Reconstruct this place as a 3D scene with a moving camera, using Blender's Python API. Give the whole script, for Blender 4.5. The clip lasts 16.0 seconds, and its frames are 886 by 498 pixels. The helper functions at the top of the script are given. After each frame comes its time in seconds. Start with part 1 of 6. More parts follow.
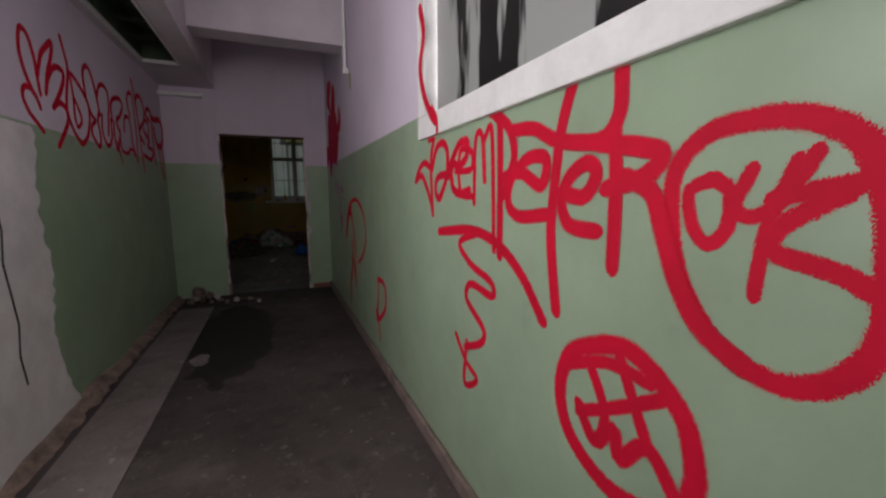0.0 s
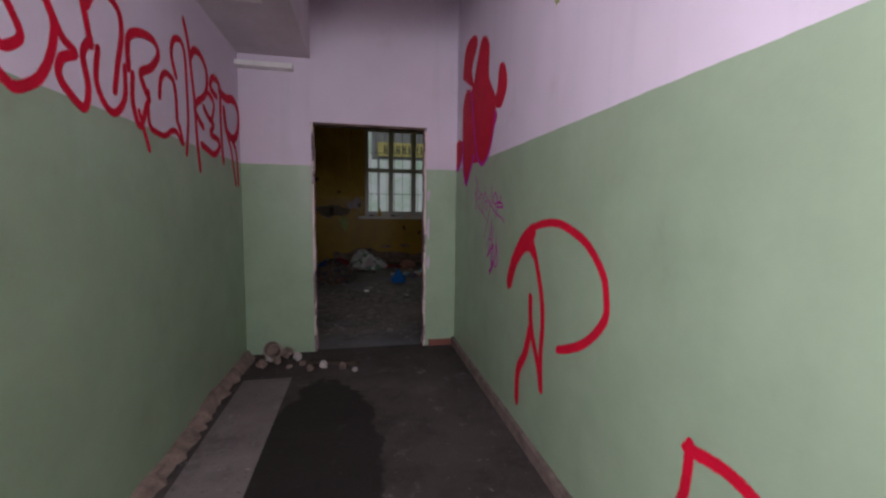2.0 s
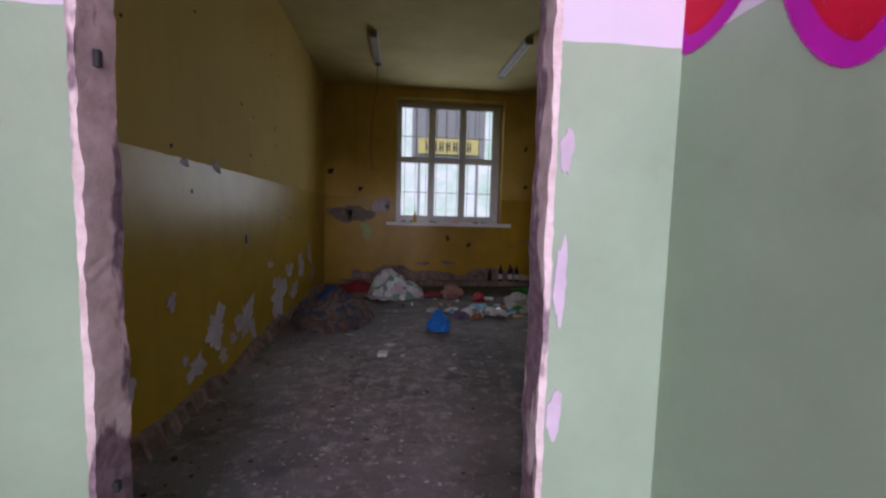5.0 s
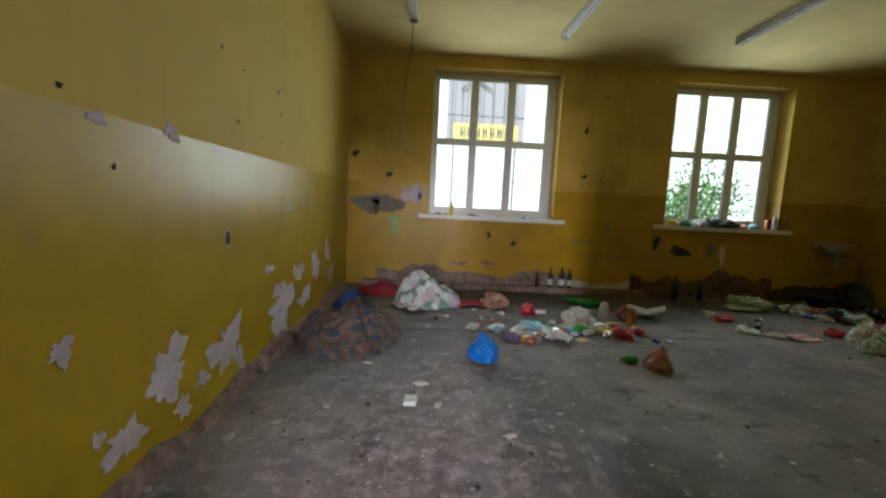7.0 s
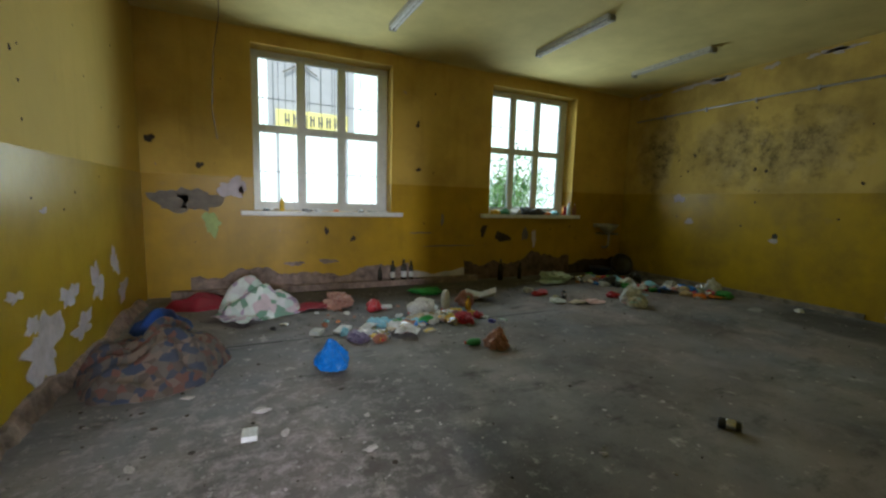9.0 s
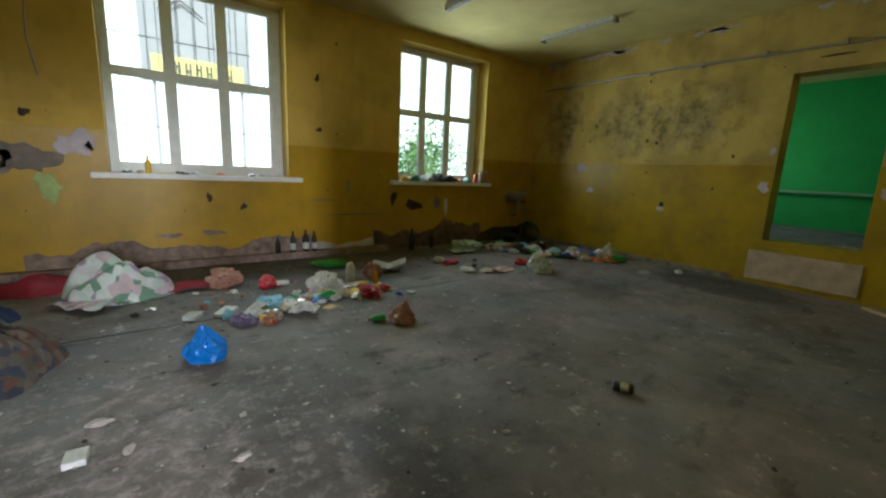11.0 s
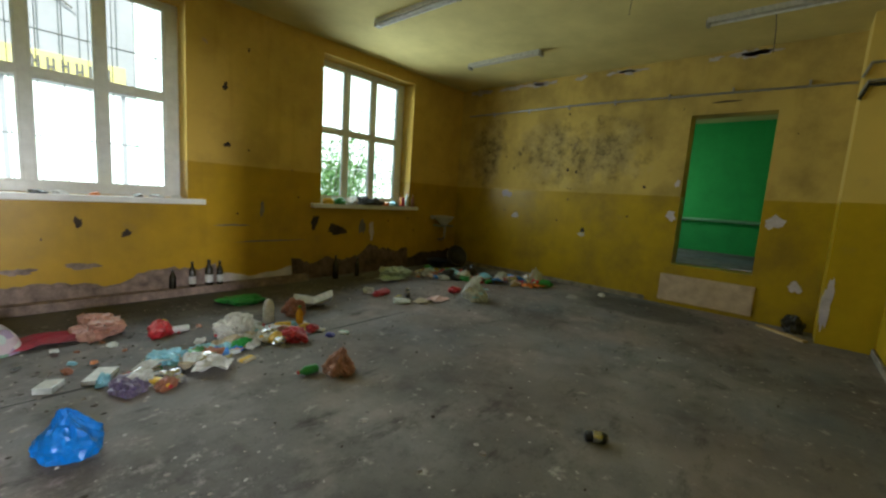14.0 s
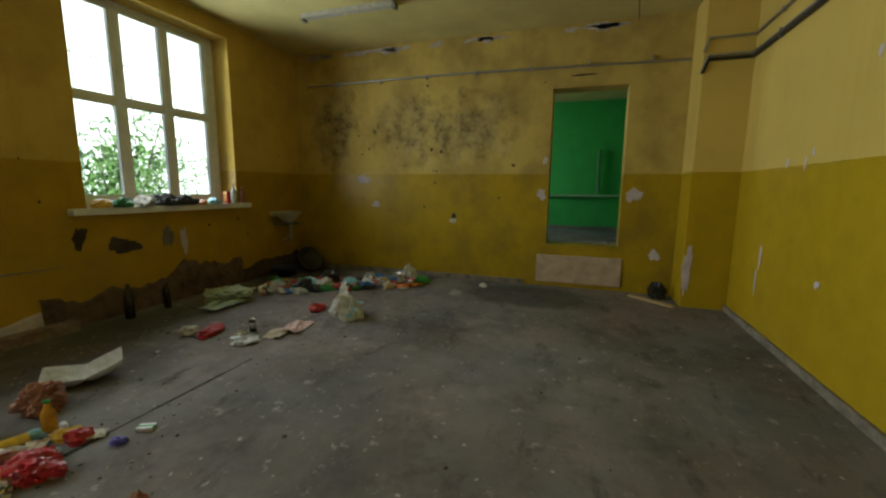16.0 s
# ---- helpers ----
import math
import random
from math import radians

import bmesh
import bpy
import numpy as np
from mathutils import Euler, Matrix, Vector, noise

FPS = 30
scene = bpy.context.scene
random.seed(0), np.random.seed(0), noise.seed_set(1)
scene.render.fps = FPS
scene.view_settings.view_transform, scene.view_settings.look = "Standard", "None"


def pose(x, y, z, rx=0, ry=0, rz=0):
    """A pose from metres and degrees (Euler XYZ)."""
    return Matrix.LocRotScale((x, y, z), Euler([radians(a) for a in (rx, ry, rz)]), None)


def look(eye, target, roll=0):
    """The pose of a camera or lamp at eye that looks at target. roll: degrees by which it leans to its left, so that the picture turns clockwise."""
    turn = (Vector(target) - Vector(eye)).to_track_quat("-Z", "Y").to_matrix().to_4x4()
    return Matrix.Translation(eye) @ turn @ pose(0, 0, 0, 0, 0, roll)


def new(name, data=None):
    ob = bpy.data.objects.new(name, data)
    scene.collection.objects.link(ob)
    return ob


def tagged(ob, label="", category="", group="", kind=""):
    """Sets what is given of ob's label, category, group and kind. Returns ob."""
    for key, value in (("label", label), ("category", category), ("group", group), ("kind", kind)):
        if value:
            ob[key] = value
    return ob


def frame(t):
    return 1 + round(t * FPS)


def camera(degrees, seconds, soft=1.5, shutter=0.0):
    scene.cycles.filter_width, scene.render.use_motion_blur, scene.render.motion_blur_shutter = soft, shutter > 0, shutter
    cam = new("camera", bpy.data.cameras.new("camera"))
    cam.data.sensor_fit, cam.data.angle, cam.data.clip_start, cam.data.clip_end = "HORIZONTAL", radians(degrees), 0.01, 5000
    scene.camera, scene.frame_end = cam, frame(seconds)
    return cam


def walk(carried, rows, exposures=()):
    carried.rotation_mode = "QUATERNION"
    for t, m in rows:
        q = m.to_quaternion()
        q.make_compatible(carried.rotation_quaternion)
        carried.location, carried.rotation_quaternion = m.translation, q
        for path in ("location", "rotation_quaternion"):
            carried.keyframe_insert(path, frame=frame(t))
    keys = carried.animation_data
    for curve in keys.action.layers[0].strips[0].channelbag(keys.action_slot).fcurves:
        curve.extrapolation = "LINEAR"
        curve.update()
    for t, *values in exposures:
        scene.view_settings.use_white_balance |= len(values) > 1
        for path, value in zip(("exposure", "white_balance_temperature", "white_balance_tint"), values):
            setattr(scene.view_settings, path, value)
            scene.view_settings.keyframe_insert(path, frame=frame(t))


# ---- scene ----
cam = camera(95.5, 16.0, soft=2.4)
EXPOSURES = [
    (0.0, -3.45, 6600, 9), (0.5, -3.0, 6500, 9), (1.0, -2.7, 6450, 10), (1.5, -2.2, 6350, 12), (2.5, -1.6, 6200, 18),
    (3.5, -1.05, 6000, 27), (4.5, -0.42, 5900, 30), (5.2, 0.05, 5800, 26), (7.3, 1.4, 6100, 10), (8.5, 1.27, 5900, 6), (9.2, 1.35, 5850, 4),
    (10.2, 1.5, 5900, 3), (12.5, 1.6, 5900, 1), (14.0, 1.75, 6100, 2), (16.0, 1.7, 6400, 7),
]
PATH = [
    (0, (1.341, 3.066, 1.278), (2.100, 4.897, 1.008), -0.3),
    (0.5, (1.277, 3.588, 1.218), (1.887, 5.478, 0.981), 0.2),
    (1, (1.204, 4.117, 1.247), (1.697, 6.045, 1.057), -0.1),
    (1.5, (1.162, 4.597, 1.265), (1.618, 6.537, 1.096), 0.3),
    (2, (1.151, 5.123, 1.283), (1.552, 7.073, 1.094), 0.7),
    (2.5, (1.251, 5.624, 1.286), (1.699, 7.564, 1.099), 0.1),
    (3, (1.301, 6.124, 1.303), (1.825, 8.044, 1.109), -0.8),
    (3.5, (1.352, 6.634, 1.348), (1.789, 8.578, 1.179), -0.3),
    (4, (1.382, 7.032, 1.279), (1.749, 8.992, 1.132), 1.0),
    (4.5, (1.407, 7.448, 1.234), (1.706, 9.418, 1.066), 1.2),
    (5, (1.402, 7.926, 1.269), (1.603, 9.908, 1.101), 1.4),
    (7.3, (1.305, 9.058, 1.298), (1.365, 11.044, 1.071), 2.8),
    (7.5, (1.285, 9.093, 1.299), (1.412, 11.077, 1.085), 2.3),
    (8, (1.230, 9.152, 1.324), (1.565, 11.113, 1.119), 0.6),
    (8.5, (1.251, 9.189, 1.332), (1.877, 11.075, 1.103), 0.6),
    (9, (1.307, 9.167, 1.318), (2.141, 10.970, 1.085), 1.6),
    (9.5, (1.359, 9.231, 1.302), (2.284, 10.988, 1.058), 3.2),
    (10, (1.500, 9.306, 1.285), (2.571, 10.961, 0.951), 4.0),
    (10.2, (1.558, 9.326, 1.284), (2.689, 10.926, 0.884), 3.6),
    (12.3, (1.567, 9.390, 1.370), (2.761, 10.965, 1.065), 1.7),
    (12.5, (1.583, 9.426, 1.387), (2.751, 11.019, 1.072), 2.0),
    (13, (1.607, 9.496, 1.364), (2.821, 11.055, 1.058), 3.2),
    (13.5, (1.588, 9.678, 1.368), (2.948, 11.120, 1.107), 3.8),
    (14, (1.601, 9.805, 1.344), (3.099, 11.105, 1.088), 3.8),
    (14.5, (1.833, 10.027, 1.336), (3.467, 11.155, 1.099), 1.9),
    (15, (2.028, 10.190, 1.361), (3.780, 11.127, 1.135), 1.7),
    (15.5, (2.185, 10.408, 1.361), (4.005, 11.206, 1.134), 0.6),
    (16, (2.363, 10.645, 1.357), (4.233, 11.286, 1.060), 0.6),
]
walk(cam, [(t, look(eye, target, roll)) for t, eye, target, roll in PATH], EXPOSURES)

# ---- plan, in metres ----
CX0, CX1 = 0.17, 2.03          # corridor's side walls
CY0, CY1 = -1.2, 8.82          # corridor's ends
DOOR_X0, DOOR_X1, DOOR_Z = 0.747, 1.738, 2.03
THIN = 0.10                    # partition with the doorway
RX1 = 8.17                     # room's east wall
WEST_X, WEST_TURN = 0.10, -0.012  # room's west wall at the partition, and its lean to the east per metre
RY0, RY1 = 9.02, 15.22
CEIL = 3.48
DADO_C, DADO_R = 1.66, 1.57
W1 = (1.27, 3.20, 1.13, 3.31)  # window openings in the north wall: x0, x1, z0, z1
W2 = (4.96, 6.79, 1.13, 3.29)
D2 = (10.16, 11.10, 0.60, 2.69)  # raised doorway in the east wall: y0, y1, z0, z1
PIL = (7.65, 9.49)             # pilaster's corner

# ---- light ----
world = bpy.data.worlds.new("world")
scene.world = world
world.use_nodes = True
wn = world.node_tree.nodes
sky = wn.new("ShaderNodeTexSky")
sky.sky_type = "NISHITA"
sky.sun_disc = False
sky.sun_elevation, sky.sun_rotation = radians(48), radians(150)
world.node_tree.links.new(sky.outputs[0], wn["Background"].inputs[0])
wn["Background"].inputs[1].default_value = 0.105
sun = new("sun", bpy.data.lights.new("sun", "SUN"))
sun.data.energy, sun.data.angle, sun.data.color = 1.9, radians(12), (1.0, 0.96, 0.9)
sun.matrix_world = look((0, 0, 20), (3.0, 5.2, 12.5))


def window_and_fill_light(x, y, z, sx, sz, target, watts, colour, spread=180):
    lamp = new("window_and_fill_light", bpy.data.lights.new("window_and_fill_light", "AREA"))
    lamp.data.shape, lamp.data.size, lamp.data.size_y = "RECTANGLE", sx, sz
    lamp.data.energy, lamp.data.color = watts, colour
    lamp.data.spread = radians(spread)
    lamp.matrix_world = look((x, y, z), target)
    return lamp


DAY = (0.93, 1.0, 0.96)
window_and_fill_light(2.22, RY1 + 0.2, 2.2, 1.7, 1.9, (2.22, 0, 1.75), 13.5, DAY, 135)
window_and_fill_light(5.87, RY1 + 0.2, 2.2, 1.6, 1.9, (5.87, 0, 1.75), 13.5, DAY, 135)
window_and_fill_light(CX0 - 0.2, 3.85, 1.85, 0.95, 1.4, (CX0 - 0.2 + 1.0, 3.85 + 0.72, 1.9), 420, (1.0, 0.94, 0.98))
window_and_fill_light(1.12, CY0 - 0.1, 1.75, 1.2, 1.4, (0.9, 8, 1.6), 70, (1.0, 0.95, 0.98))
# added fill lamp before the opaque painted-over window, brightens the west corridor wall
window_and_fill_light(CX1 + 0.02, 3.3, 2.15, 3.0, 0.9, (0, 4.6, 1.7), 420, (1.0, 0.97, 1.0))
window_and_fill_light(11.0, 13.6, 2.2, 1.4, 1.4, (10.8, 10.0, 1.2), 5.2, DAY)

# ---- materials ----


class Nodes:
    """A material's node tree with short calls."""

    def __init__(self, name):
        self.mat = bpy.data.materials.new(name)
        self.mat.use_nodes = True
        self.tree = self.mat.node_tree
        self.bsdf = self.tree.nodes["Principled BSDF"]

    def node(self, kind, **values):
        n = self.tree.nodes.new(kind)
        for key, value in values.items():
            if key in n.inputs:
                n.inputs[key].default_value = value
        return n

    def link(self, a, b):
        self.tree.links.new(a, b)

    def noise(self, scale, detail=4.0, rough=0.6, coord=None, stretch=None):
        n = self.node("ShaderNodeTexNoise", Scale=scale, Detail=detail, Roughness=rough)
        c = coord if coord is not None else self.coord()
        if stretch:
            m = self.node("ShaderNodeMapping")
            m.inputs["Scale"].default_value = stretch
            self.link(c, m.inputs[0])
            c = m.outputs[0]
        self.link(c, n.inputs["Vector"])
        return n.outputs["Fac"]

    def coord(self):
        return self.node("ShaderNodeNewGeometry").outputs["Position"]

    def local(self):
        return self.node("ShaderNodeTexCoord").outputs["Object"]

    def ramp(self, fac, a, b, ca=(0, 0, 0, 1), cb=(1, 1, 1, 1)):
        r = self.node("ShaderNodeValToRGB")
        r.color_ramp.elements[0].position, r.color_ramp.elements[1].position = a, b
        r.color_ramp.elements[0].color, r.color_ramp.elements[1].color = ca, cb
        self.link(fac, r.inputs[0])
        return r.outputs[0]

    def mix(self, fac, a, b, kind="MIX"):
        m = self.tree.nodes.new("ShaderNodeMix")
        m.data_type, m.blend_type = "RGBA", kind
        for socket, value in ((m.inputs[0], fac), (m.inputs[6], a), (m.inputs[7], b)):
            if isinstance(value, (int, float)):
                socket.default_value = value
            elif isinstance(value, tuple):
                socket.default_value = (*value[:3], 1)
            else:
                self.link(value, socket)
        return m.outputs[2]

    def math(self, op, a, b=0.0):
        m = self.node("ShaderNodeMath")
        m.operation = op
        for socket, value in zip(m.inputs, (a, b)):
            if isinstance(value, (int, float)):
                socket.default_value = value
            else:
                self.link(value, socket)
        return m.outputs[0]

    def axis(self, which, coord=None):
        s = self.node("ShaderNodeSeparateXYZ")
        self.link(coord if coord is not None else self.coord(), s.inputs[0])
        return s.outputs[which]

    def bump(self, height, strength=0.3, distance=0.01):
        b = self.node("ShaderNodeBump", Strength=strength, Distance=distance)
        self.link(height, b.inputs["Height"])
        self.link(b.outputs[0], self.bsdf.inputs["Normal"])

    def done(self, colour=None, rough=0.6, metal=0.0, spec=0.5):
        for key, value in (("Base Color", colour), ("Roughness", rough), ("Metallic", metal), ("Specular IOR Level", spec)):
            if value is None:
                continue
            if isinstance(value, (int, float)):
                self.bsdf.inputs[key].default_value = value
            elif isinstance(value, tuple):
                self.bsdf.inputs[key].default_value = (*value[:3], 1)
            else:
                self.link(value, self.bsdf.inputs[key])
        return self.mat


def plain(name, colour, rough=0.6, metal=0.0, vary=0.12, scale=14.0, spec=0.5):
    """A surface with a slight mottle and fine relief."""
    n = Nodes(name)
    f = n.noise(scale, 5, 0.65, n.local())
    dark = tuple(c * (1 - vary * 2) for c in colour)
    light = tuple(min(1, c * (1 + vary)) for c in colour)
    col = n.mix(n.ramp(f, 0.3, 0.7), dark, light)
    n.bump(n.noise(scale * 6, 3, 0.6, n.local()), 0.15, 0.003)
    return n.done(col, rough, metal, spec)


def two_tone(name, upper, lower, split, gloss=0.28, dirt=0.35, raw=None, mould=None, soot=0.0, chip=0.6):
    """Old oil paint below a line and matt distemper above it, with stains, chips and a worn foot."""
    n = Nodes(name)
    z = n.axis(2)
    wob = n.math("MULTIPLY", n.math("SUBTRACT", n.noise(6, 3), 0.5), 0.012)
    edge = n.math("GREATER_THAN", n.math("ADD", z, wob), split)
    big, mid, fine = n.noise(0.9, 5, 0.6), n.noise(4.0, 6, 0.65), n.noise(38, 4, 0.7)
    streak = n.noise(3.0, 4, 0.6, stretch=(2.2, 2.2, 0.18))
    up = n.mix(n.ramp(big, 0.35, 0.7), upper, tuple(c * 0.86 for c in upper))
    lo = n.mix(n.ramp(mid, 0.3, 0.75), lower, tuple(c * 0.82 for c in lower))
    col = n.mix(edge, lo, up)
    col = n.mix(n.math("MULTIPLY", n.ramp(streak, 0.55, 0.8), dirt * 0.6), col, tuple(c * 0.55 for c in lower))
    col = n.mix(n.math("MULTIPLY", n.ramp(mid, 0.62, 0.75), dirt * 0.5), col, (0.25, 0.2, 0.15))
    if mould:
        # black mould in two fields on the upper wall, thinning out towards their rims
        y = n.axis(1)
        field = None
        for cy, cz, ry, rz in mould:
            dy = n.math("DIVIDE", n.math("SUBTRACT", y, cy), ry)
            dz = n.math("DIVIDE", n.math("SUBTRACT", z, cz), rz)
            near = n.math("SUBTRACT", 1.0, n.math("ADD", n.math("MULTIPLY", dy, dy), n.math("MULTIPLY", dz, dz)))
            field = near if field is None else n.math("MAXIMUM", field, near)
        blots = n.math("ADD", n.math("MULTIPLY", field, 0.22), n.noise(3.4, 6, 0.72))
        spots = n.math("MULTIPLY", n.ramp(blots, 0.54, 0.76), n.ramp(n.noise(7, 7, 0.8), 0.3, 0.62))
        inside = n.math("GREATER_THAN", field, 0.0)
        col = n.mix(n.math("MULTIPLY", n.math("MULTIPLY", inside, spots), 0.9), col, (0.035, 0.033, 0.028))
        pale = n.math("MULTIPLY", n.ramp(n.math("ADD", n.math("MULTIPLY", field, 0.15), n.noise(1.9, 5, 0.65)), 0.5, 0.72), n.math("MULTIPLY", inside, 0.45))
        col = n.mix(n.math("MULTIPLY", pale, n.math("SUBTRACT", 1.0, spots)), col, (0.52, 0.42, 0.24))
    if soot:
        damp = n.math("MULTIPLY", n.ramp(n.noise(1.6, 5, 0.65), 0.42, 0.7), soot)
        col = n.mix(damp, col, (0.12, 0.075, 0.03))
    chips = n.ramp(n.noise(4.5, 3, 0.55), 0.75, 0.76)
    col = n.mix(n.math("MULTIPLY", chips, chip), col, raw or (0.5, 0.46, 0.42))
    rough = n.math("ADD", n.math("MULTIPLY", edge, 0.5), n.math("ADD", gloss, n.math("MULTIPLY", mid, 0.14)))
    n.bump(n.math("ADD", n.math("MULTIPLY", mid, 0.8), n.math("MULTIPLY", fine, 0.06)), 0.2, 0.02)
    return n.done(col, rough, 0.0, 0.28)


def concrete(name, colour, dark, wet=None, pale=0.5, rough=0.8, tints=None):
    n = Nodes(name)
    big, mid, fine = n.noise(0.7, 6, 0.62), n.noise(3.2, 6, 0.7), n.noise(30, 5, 0.75)
    col = n.mix(n.ramp(big, 0.32, 0.68), dark, colour)
    col = n.mix(n.math("MULTIPLY", n.ramp(mid, 0.5, 0.72), 0.55), col, tuple(c * 0.45 for c in dark))
    col = n.mix(n.math("MULTIPLY", n.ramp(n.noise(6.5, 5, 0.7), 0.6, 0.7), pale), col, (0.42, 0.4, 0.37))
    col = n.mix(n.math("MULTIPLY", n.ramp(fine, 0.62, 0.7), 0.5), col, (0.36, 0.34, 0.32))
    col = n.mix(n.math("MULTIPLY", n.ramp(n.noise(55, 3, 0.6), 0.3, 0.38, (1, 1, 1, 1), (0, 0, 0, 1)), 0.5), col, (0.03, 0.028, 0.026))
    col = n.mix(n.math("MULTIPLY", n.ramp(n.noise(1.1, 6, 0.7), 0.55, 0.68), pale * 0.6), col, (0.33, 0.3, 0.29))
    col = n.mix(n.math("MULTIPLY", n.ramp(n.noise(1.9, 6, 0.72), 0.56, 0.7), 0.6), col, tuple(c * 0.35 for c in dark))
    col = n.mix(n.math("MULTIPLY", n.ramp(n.noise(16, 2, 0.5), 0.70, 0.73), pale), col, (0.46, 0.43, 0.42))
    if tints:
        warm, cool, (dx_, dy_, dr), dirt_shade_spots = tints
        col = n.mix(n.math("MULTIPLY", n.ramp(n.noise(0.55, 4, 0.6), 0.42, 0.6), 0.5), col, n.mix(0.5, col, warm))
        col = n.mix(n.math("MULTIPLY", n.ramp(n.noise(0.5, 4, 0.55, stretch=(1, 1.3, 1)), 0.5, 0.66), 0.6), col, n.mix(0.55, col, cool))
        # pale pinkish flecks, denser towards the centre of one ellipse
        px = n.math("DIVIDE", n.math("SUBTRACT", n.axis(0), dx_), dr)
        py = n.math("DIVIDE", n.math("SUBTRACT", n.axis(1), dy_), dr * 1.3)
        flecks = n.math("SUBTRACT", 1.0, n.math("ADD", n.math("MULTIPLY", px, px), n.math("MULTIPLY", py, py)))
        flecks = n.math("ADD", n.math("MULTIPLY", flecks, 0.14), n.noise(9, 6, 0.75))
        col = n.mix(n.math("MULTIPLY", n.ramp(flecks, 0.60, 0.78), 0.55), col, (0.5, 0.44, 0.45))
        # dark ellipses: floor dirt, and shade by the window wall put into the colour
        for sx_, sy_, rx_, ry_ in dirt_shade_spots:
            px = n.math("DIVIDE", n.math("SUBTRACT", n.axis(0), sx_), rx_)
            py = n.math("DIVIDE", n.math("SUBTRACT", n.axis(1), sy_), ry_)
            d = n.math("ADD", n.math("ADD", n.math("MULTIPLY", px, px), n.math("MULTIPLY", py, py)), n.math("MULTIPLY", n.math("SUBTRACT", n.noise(2.4, 5, 0.65), 0.5), 1.1))
            col = n.mix(n.math("MULTIPLY", n.ramp(d, 0.55, 1.15, (1, 1, 1, 1), (0, 0, 0, 1)), 0.55), col, (0.03, 0.032, 0.024))
        col = n.mix(n.math("MULTIPLY", n.ramp(n.noise(2.6, 7, 0.75, stretch=(0.6, 1.4, 1)), 0.56, 0.68), 0.75), col, (0.045, 0.042, 0.04))
    r = n.math("ADD", rough - 0.1, n.math("MULTIPLY", fine, 0.2))
    if wet:
        (x, y, rx, ry) = wet
        dx = n.math("DIVIDE", n.math("SUBTRACT", n.axis(0), x), rx)
        dy = n.math("DIVIDE", n.math("SUBTRACT", n.axis(1), y), ry)
        d = n.math("ADD", n.math("MULTIPLY", dx, dx), n.math("MULTIPLY", dy, dy))
        d = n.math("ADD", d, n.math("MULTIPLY", n.math("SUBTRACT", n.noise(3, 4, 0.6), 0.5), 1.6))
        puddle = n.ramp(d, 0.85, 0.95, (1, 1, 1, 1), (0, 0, 0, 1))
        col = n.mix(n.math("MULTIPLY", puddle, 0.8), col, (0.012, 0.01, 0.009))
        r = n.math("SUBTRACT", r, n.math("MULTIPLY", puddle, 0.05))
    n.bump(n.math("ADD", mid, n.math("MULTIPLY", fine, 0.4)), 0.35, 0.015)
    return n.done(col, r, 0.0, 0.25)


def spray(name, colour):
    """Sprayed paint: solid in the middle of the stroke, breaking up into fine droplets at its rim."""
    n = Nodes(name)
    uv = n.node("ShaderNodeUVMap").outputs[0]
    v = n.math("ABSOLUTE", n.axis(1, uv))
    grain = n.math("MULTIPLY", n.math("SUBTRACT", n.noise(420, 2, 0.6), 0.5), 1.5)
    fade = n.ramp(v, 0.36, 1.0, (1, 1, 1, 1), (0, 0, 0, 1))
    n.link(n.math("GREATER_THAN", n.math("ADD", fade, grain), 0.5), n.bsdf.inputs["Alpha"])
    col = n.mix(n.ramp(n.noise(7, 4), 0.35, 0.7), colour, tuple(c * 0.8 for c in colour))
    return n.done(col, 0.7, 0.0, 0.25)


def glass(name, tint=(1, 1, 1), rough=0.0):
    n = Nodes(name)
    n.bsdf.inputs["Transmission Weight"].default_value = 1.0
    n.bsdf.inputs["IOR"].default_value = 1.03
    return n.done(tint, rough)


def cloth(name, colours, scale, rough=0.9, seed=0.0):
    """Printed cloth in patches of several colours with a fine weave."""
    n = Nodes(name)
    c = n.node("ShaderNodeMapping")
    c.inputs["Location"].default_value = (seed, seed * 2, 0)
    n.link(n.local(), c.inputs[0])
    warp = n.node("ShaderNodeVectorMath")
    warp.operation = "ADD"
    wn_ = n.node("ShaderNodeTexNoise", Scale=scale * 0.6, Detail=2.0)
    n.link(c.outputs[0], wn_.inputs["Vector"])
    sc = n.node("ShaderNodeVectorMath")
    sc.operation = "SCALE"
    sc.inputs["Scale"].default_value = 0.7 / scale
    n.link(wn_.outputs["Color"], sc.inputs[0])
    n.link(c.outputs[0], warp.inputs[0])
    n.link(sc.outputs[0], warp.inputs[1])
    vor = n.node("ShaderNodeTexVoronoi", Scale=scale)
    n.link(warp.outputs[0], vor.inputs["Vector"])
    pick = n.axis(0, vor.outputs["Color"])
    col = colours[0]
    for k, other in enumerate(colours[1:], 1):
        col = n.mix(n.math("GREATER_THAN", pick, k / len(colours)), col, other)
    col = n.mix(n.math("MULTIPLY", n.ramp(n.noise(5, 4, 0.6, n.local()), 0.45, 0.7), 0.35), col, (0.12, 0.1, 0.09))
    n.bump(n.noise(120, 3, 0.6, n.local()), 0.25, 0.004)
    return n.done(col, rough)


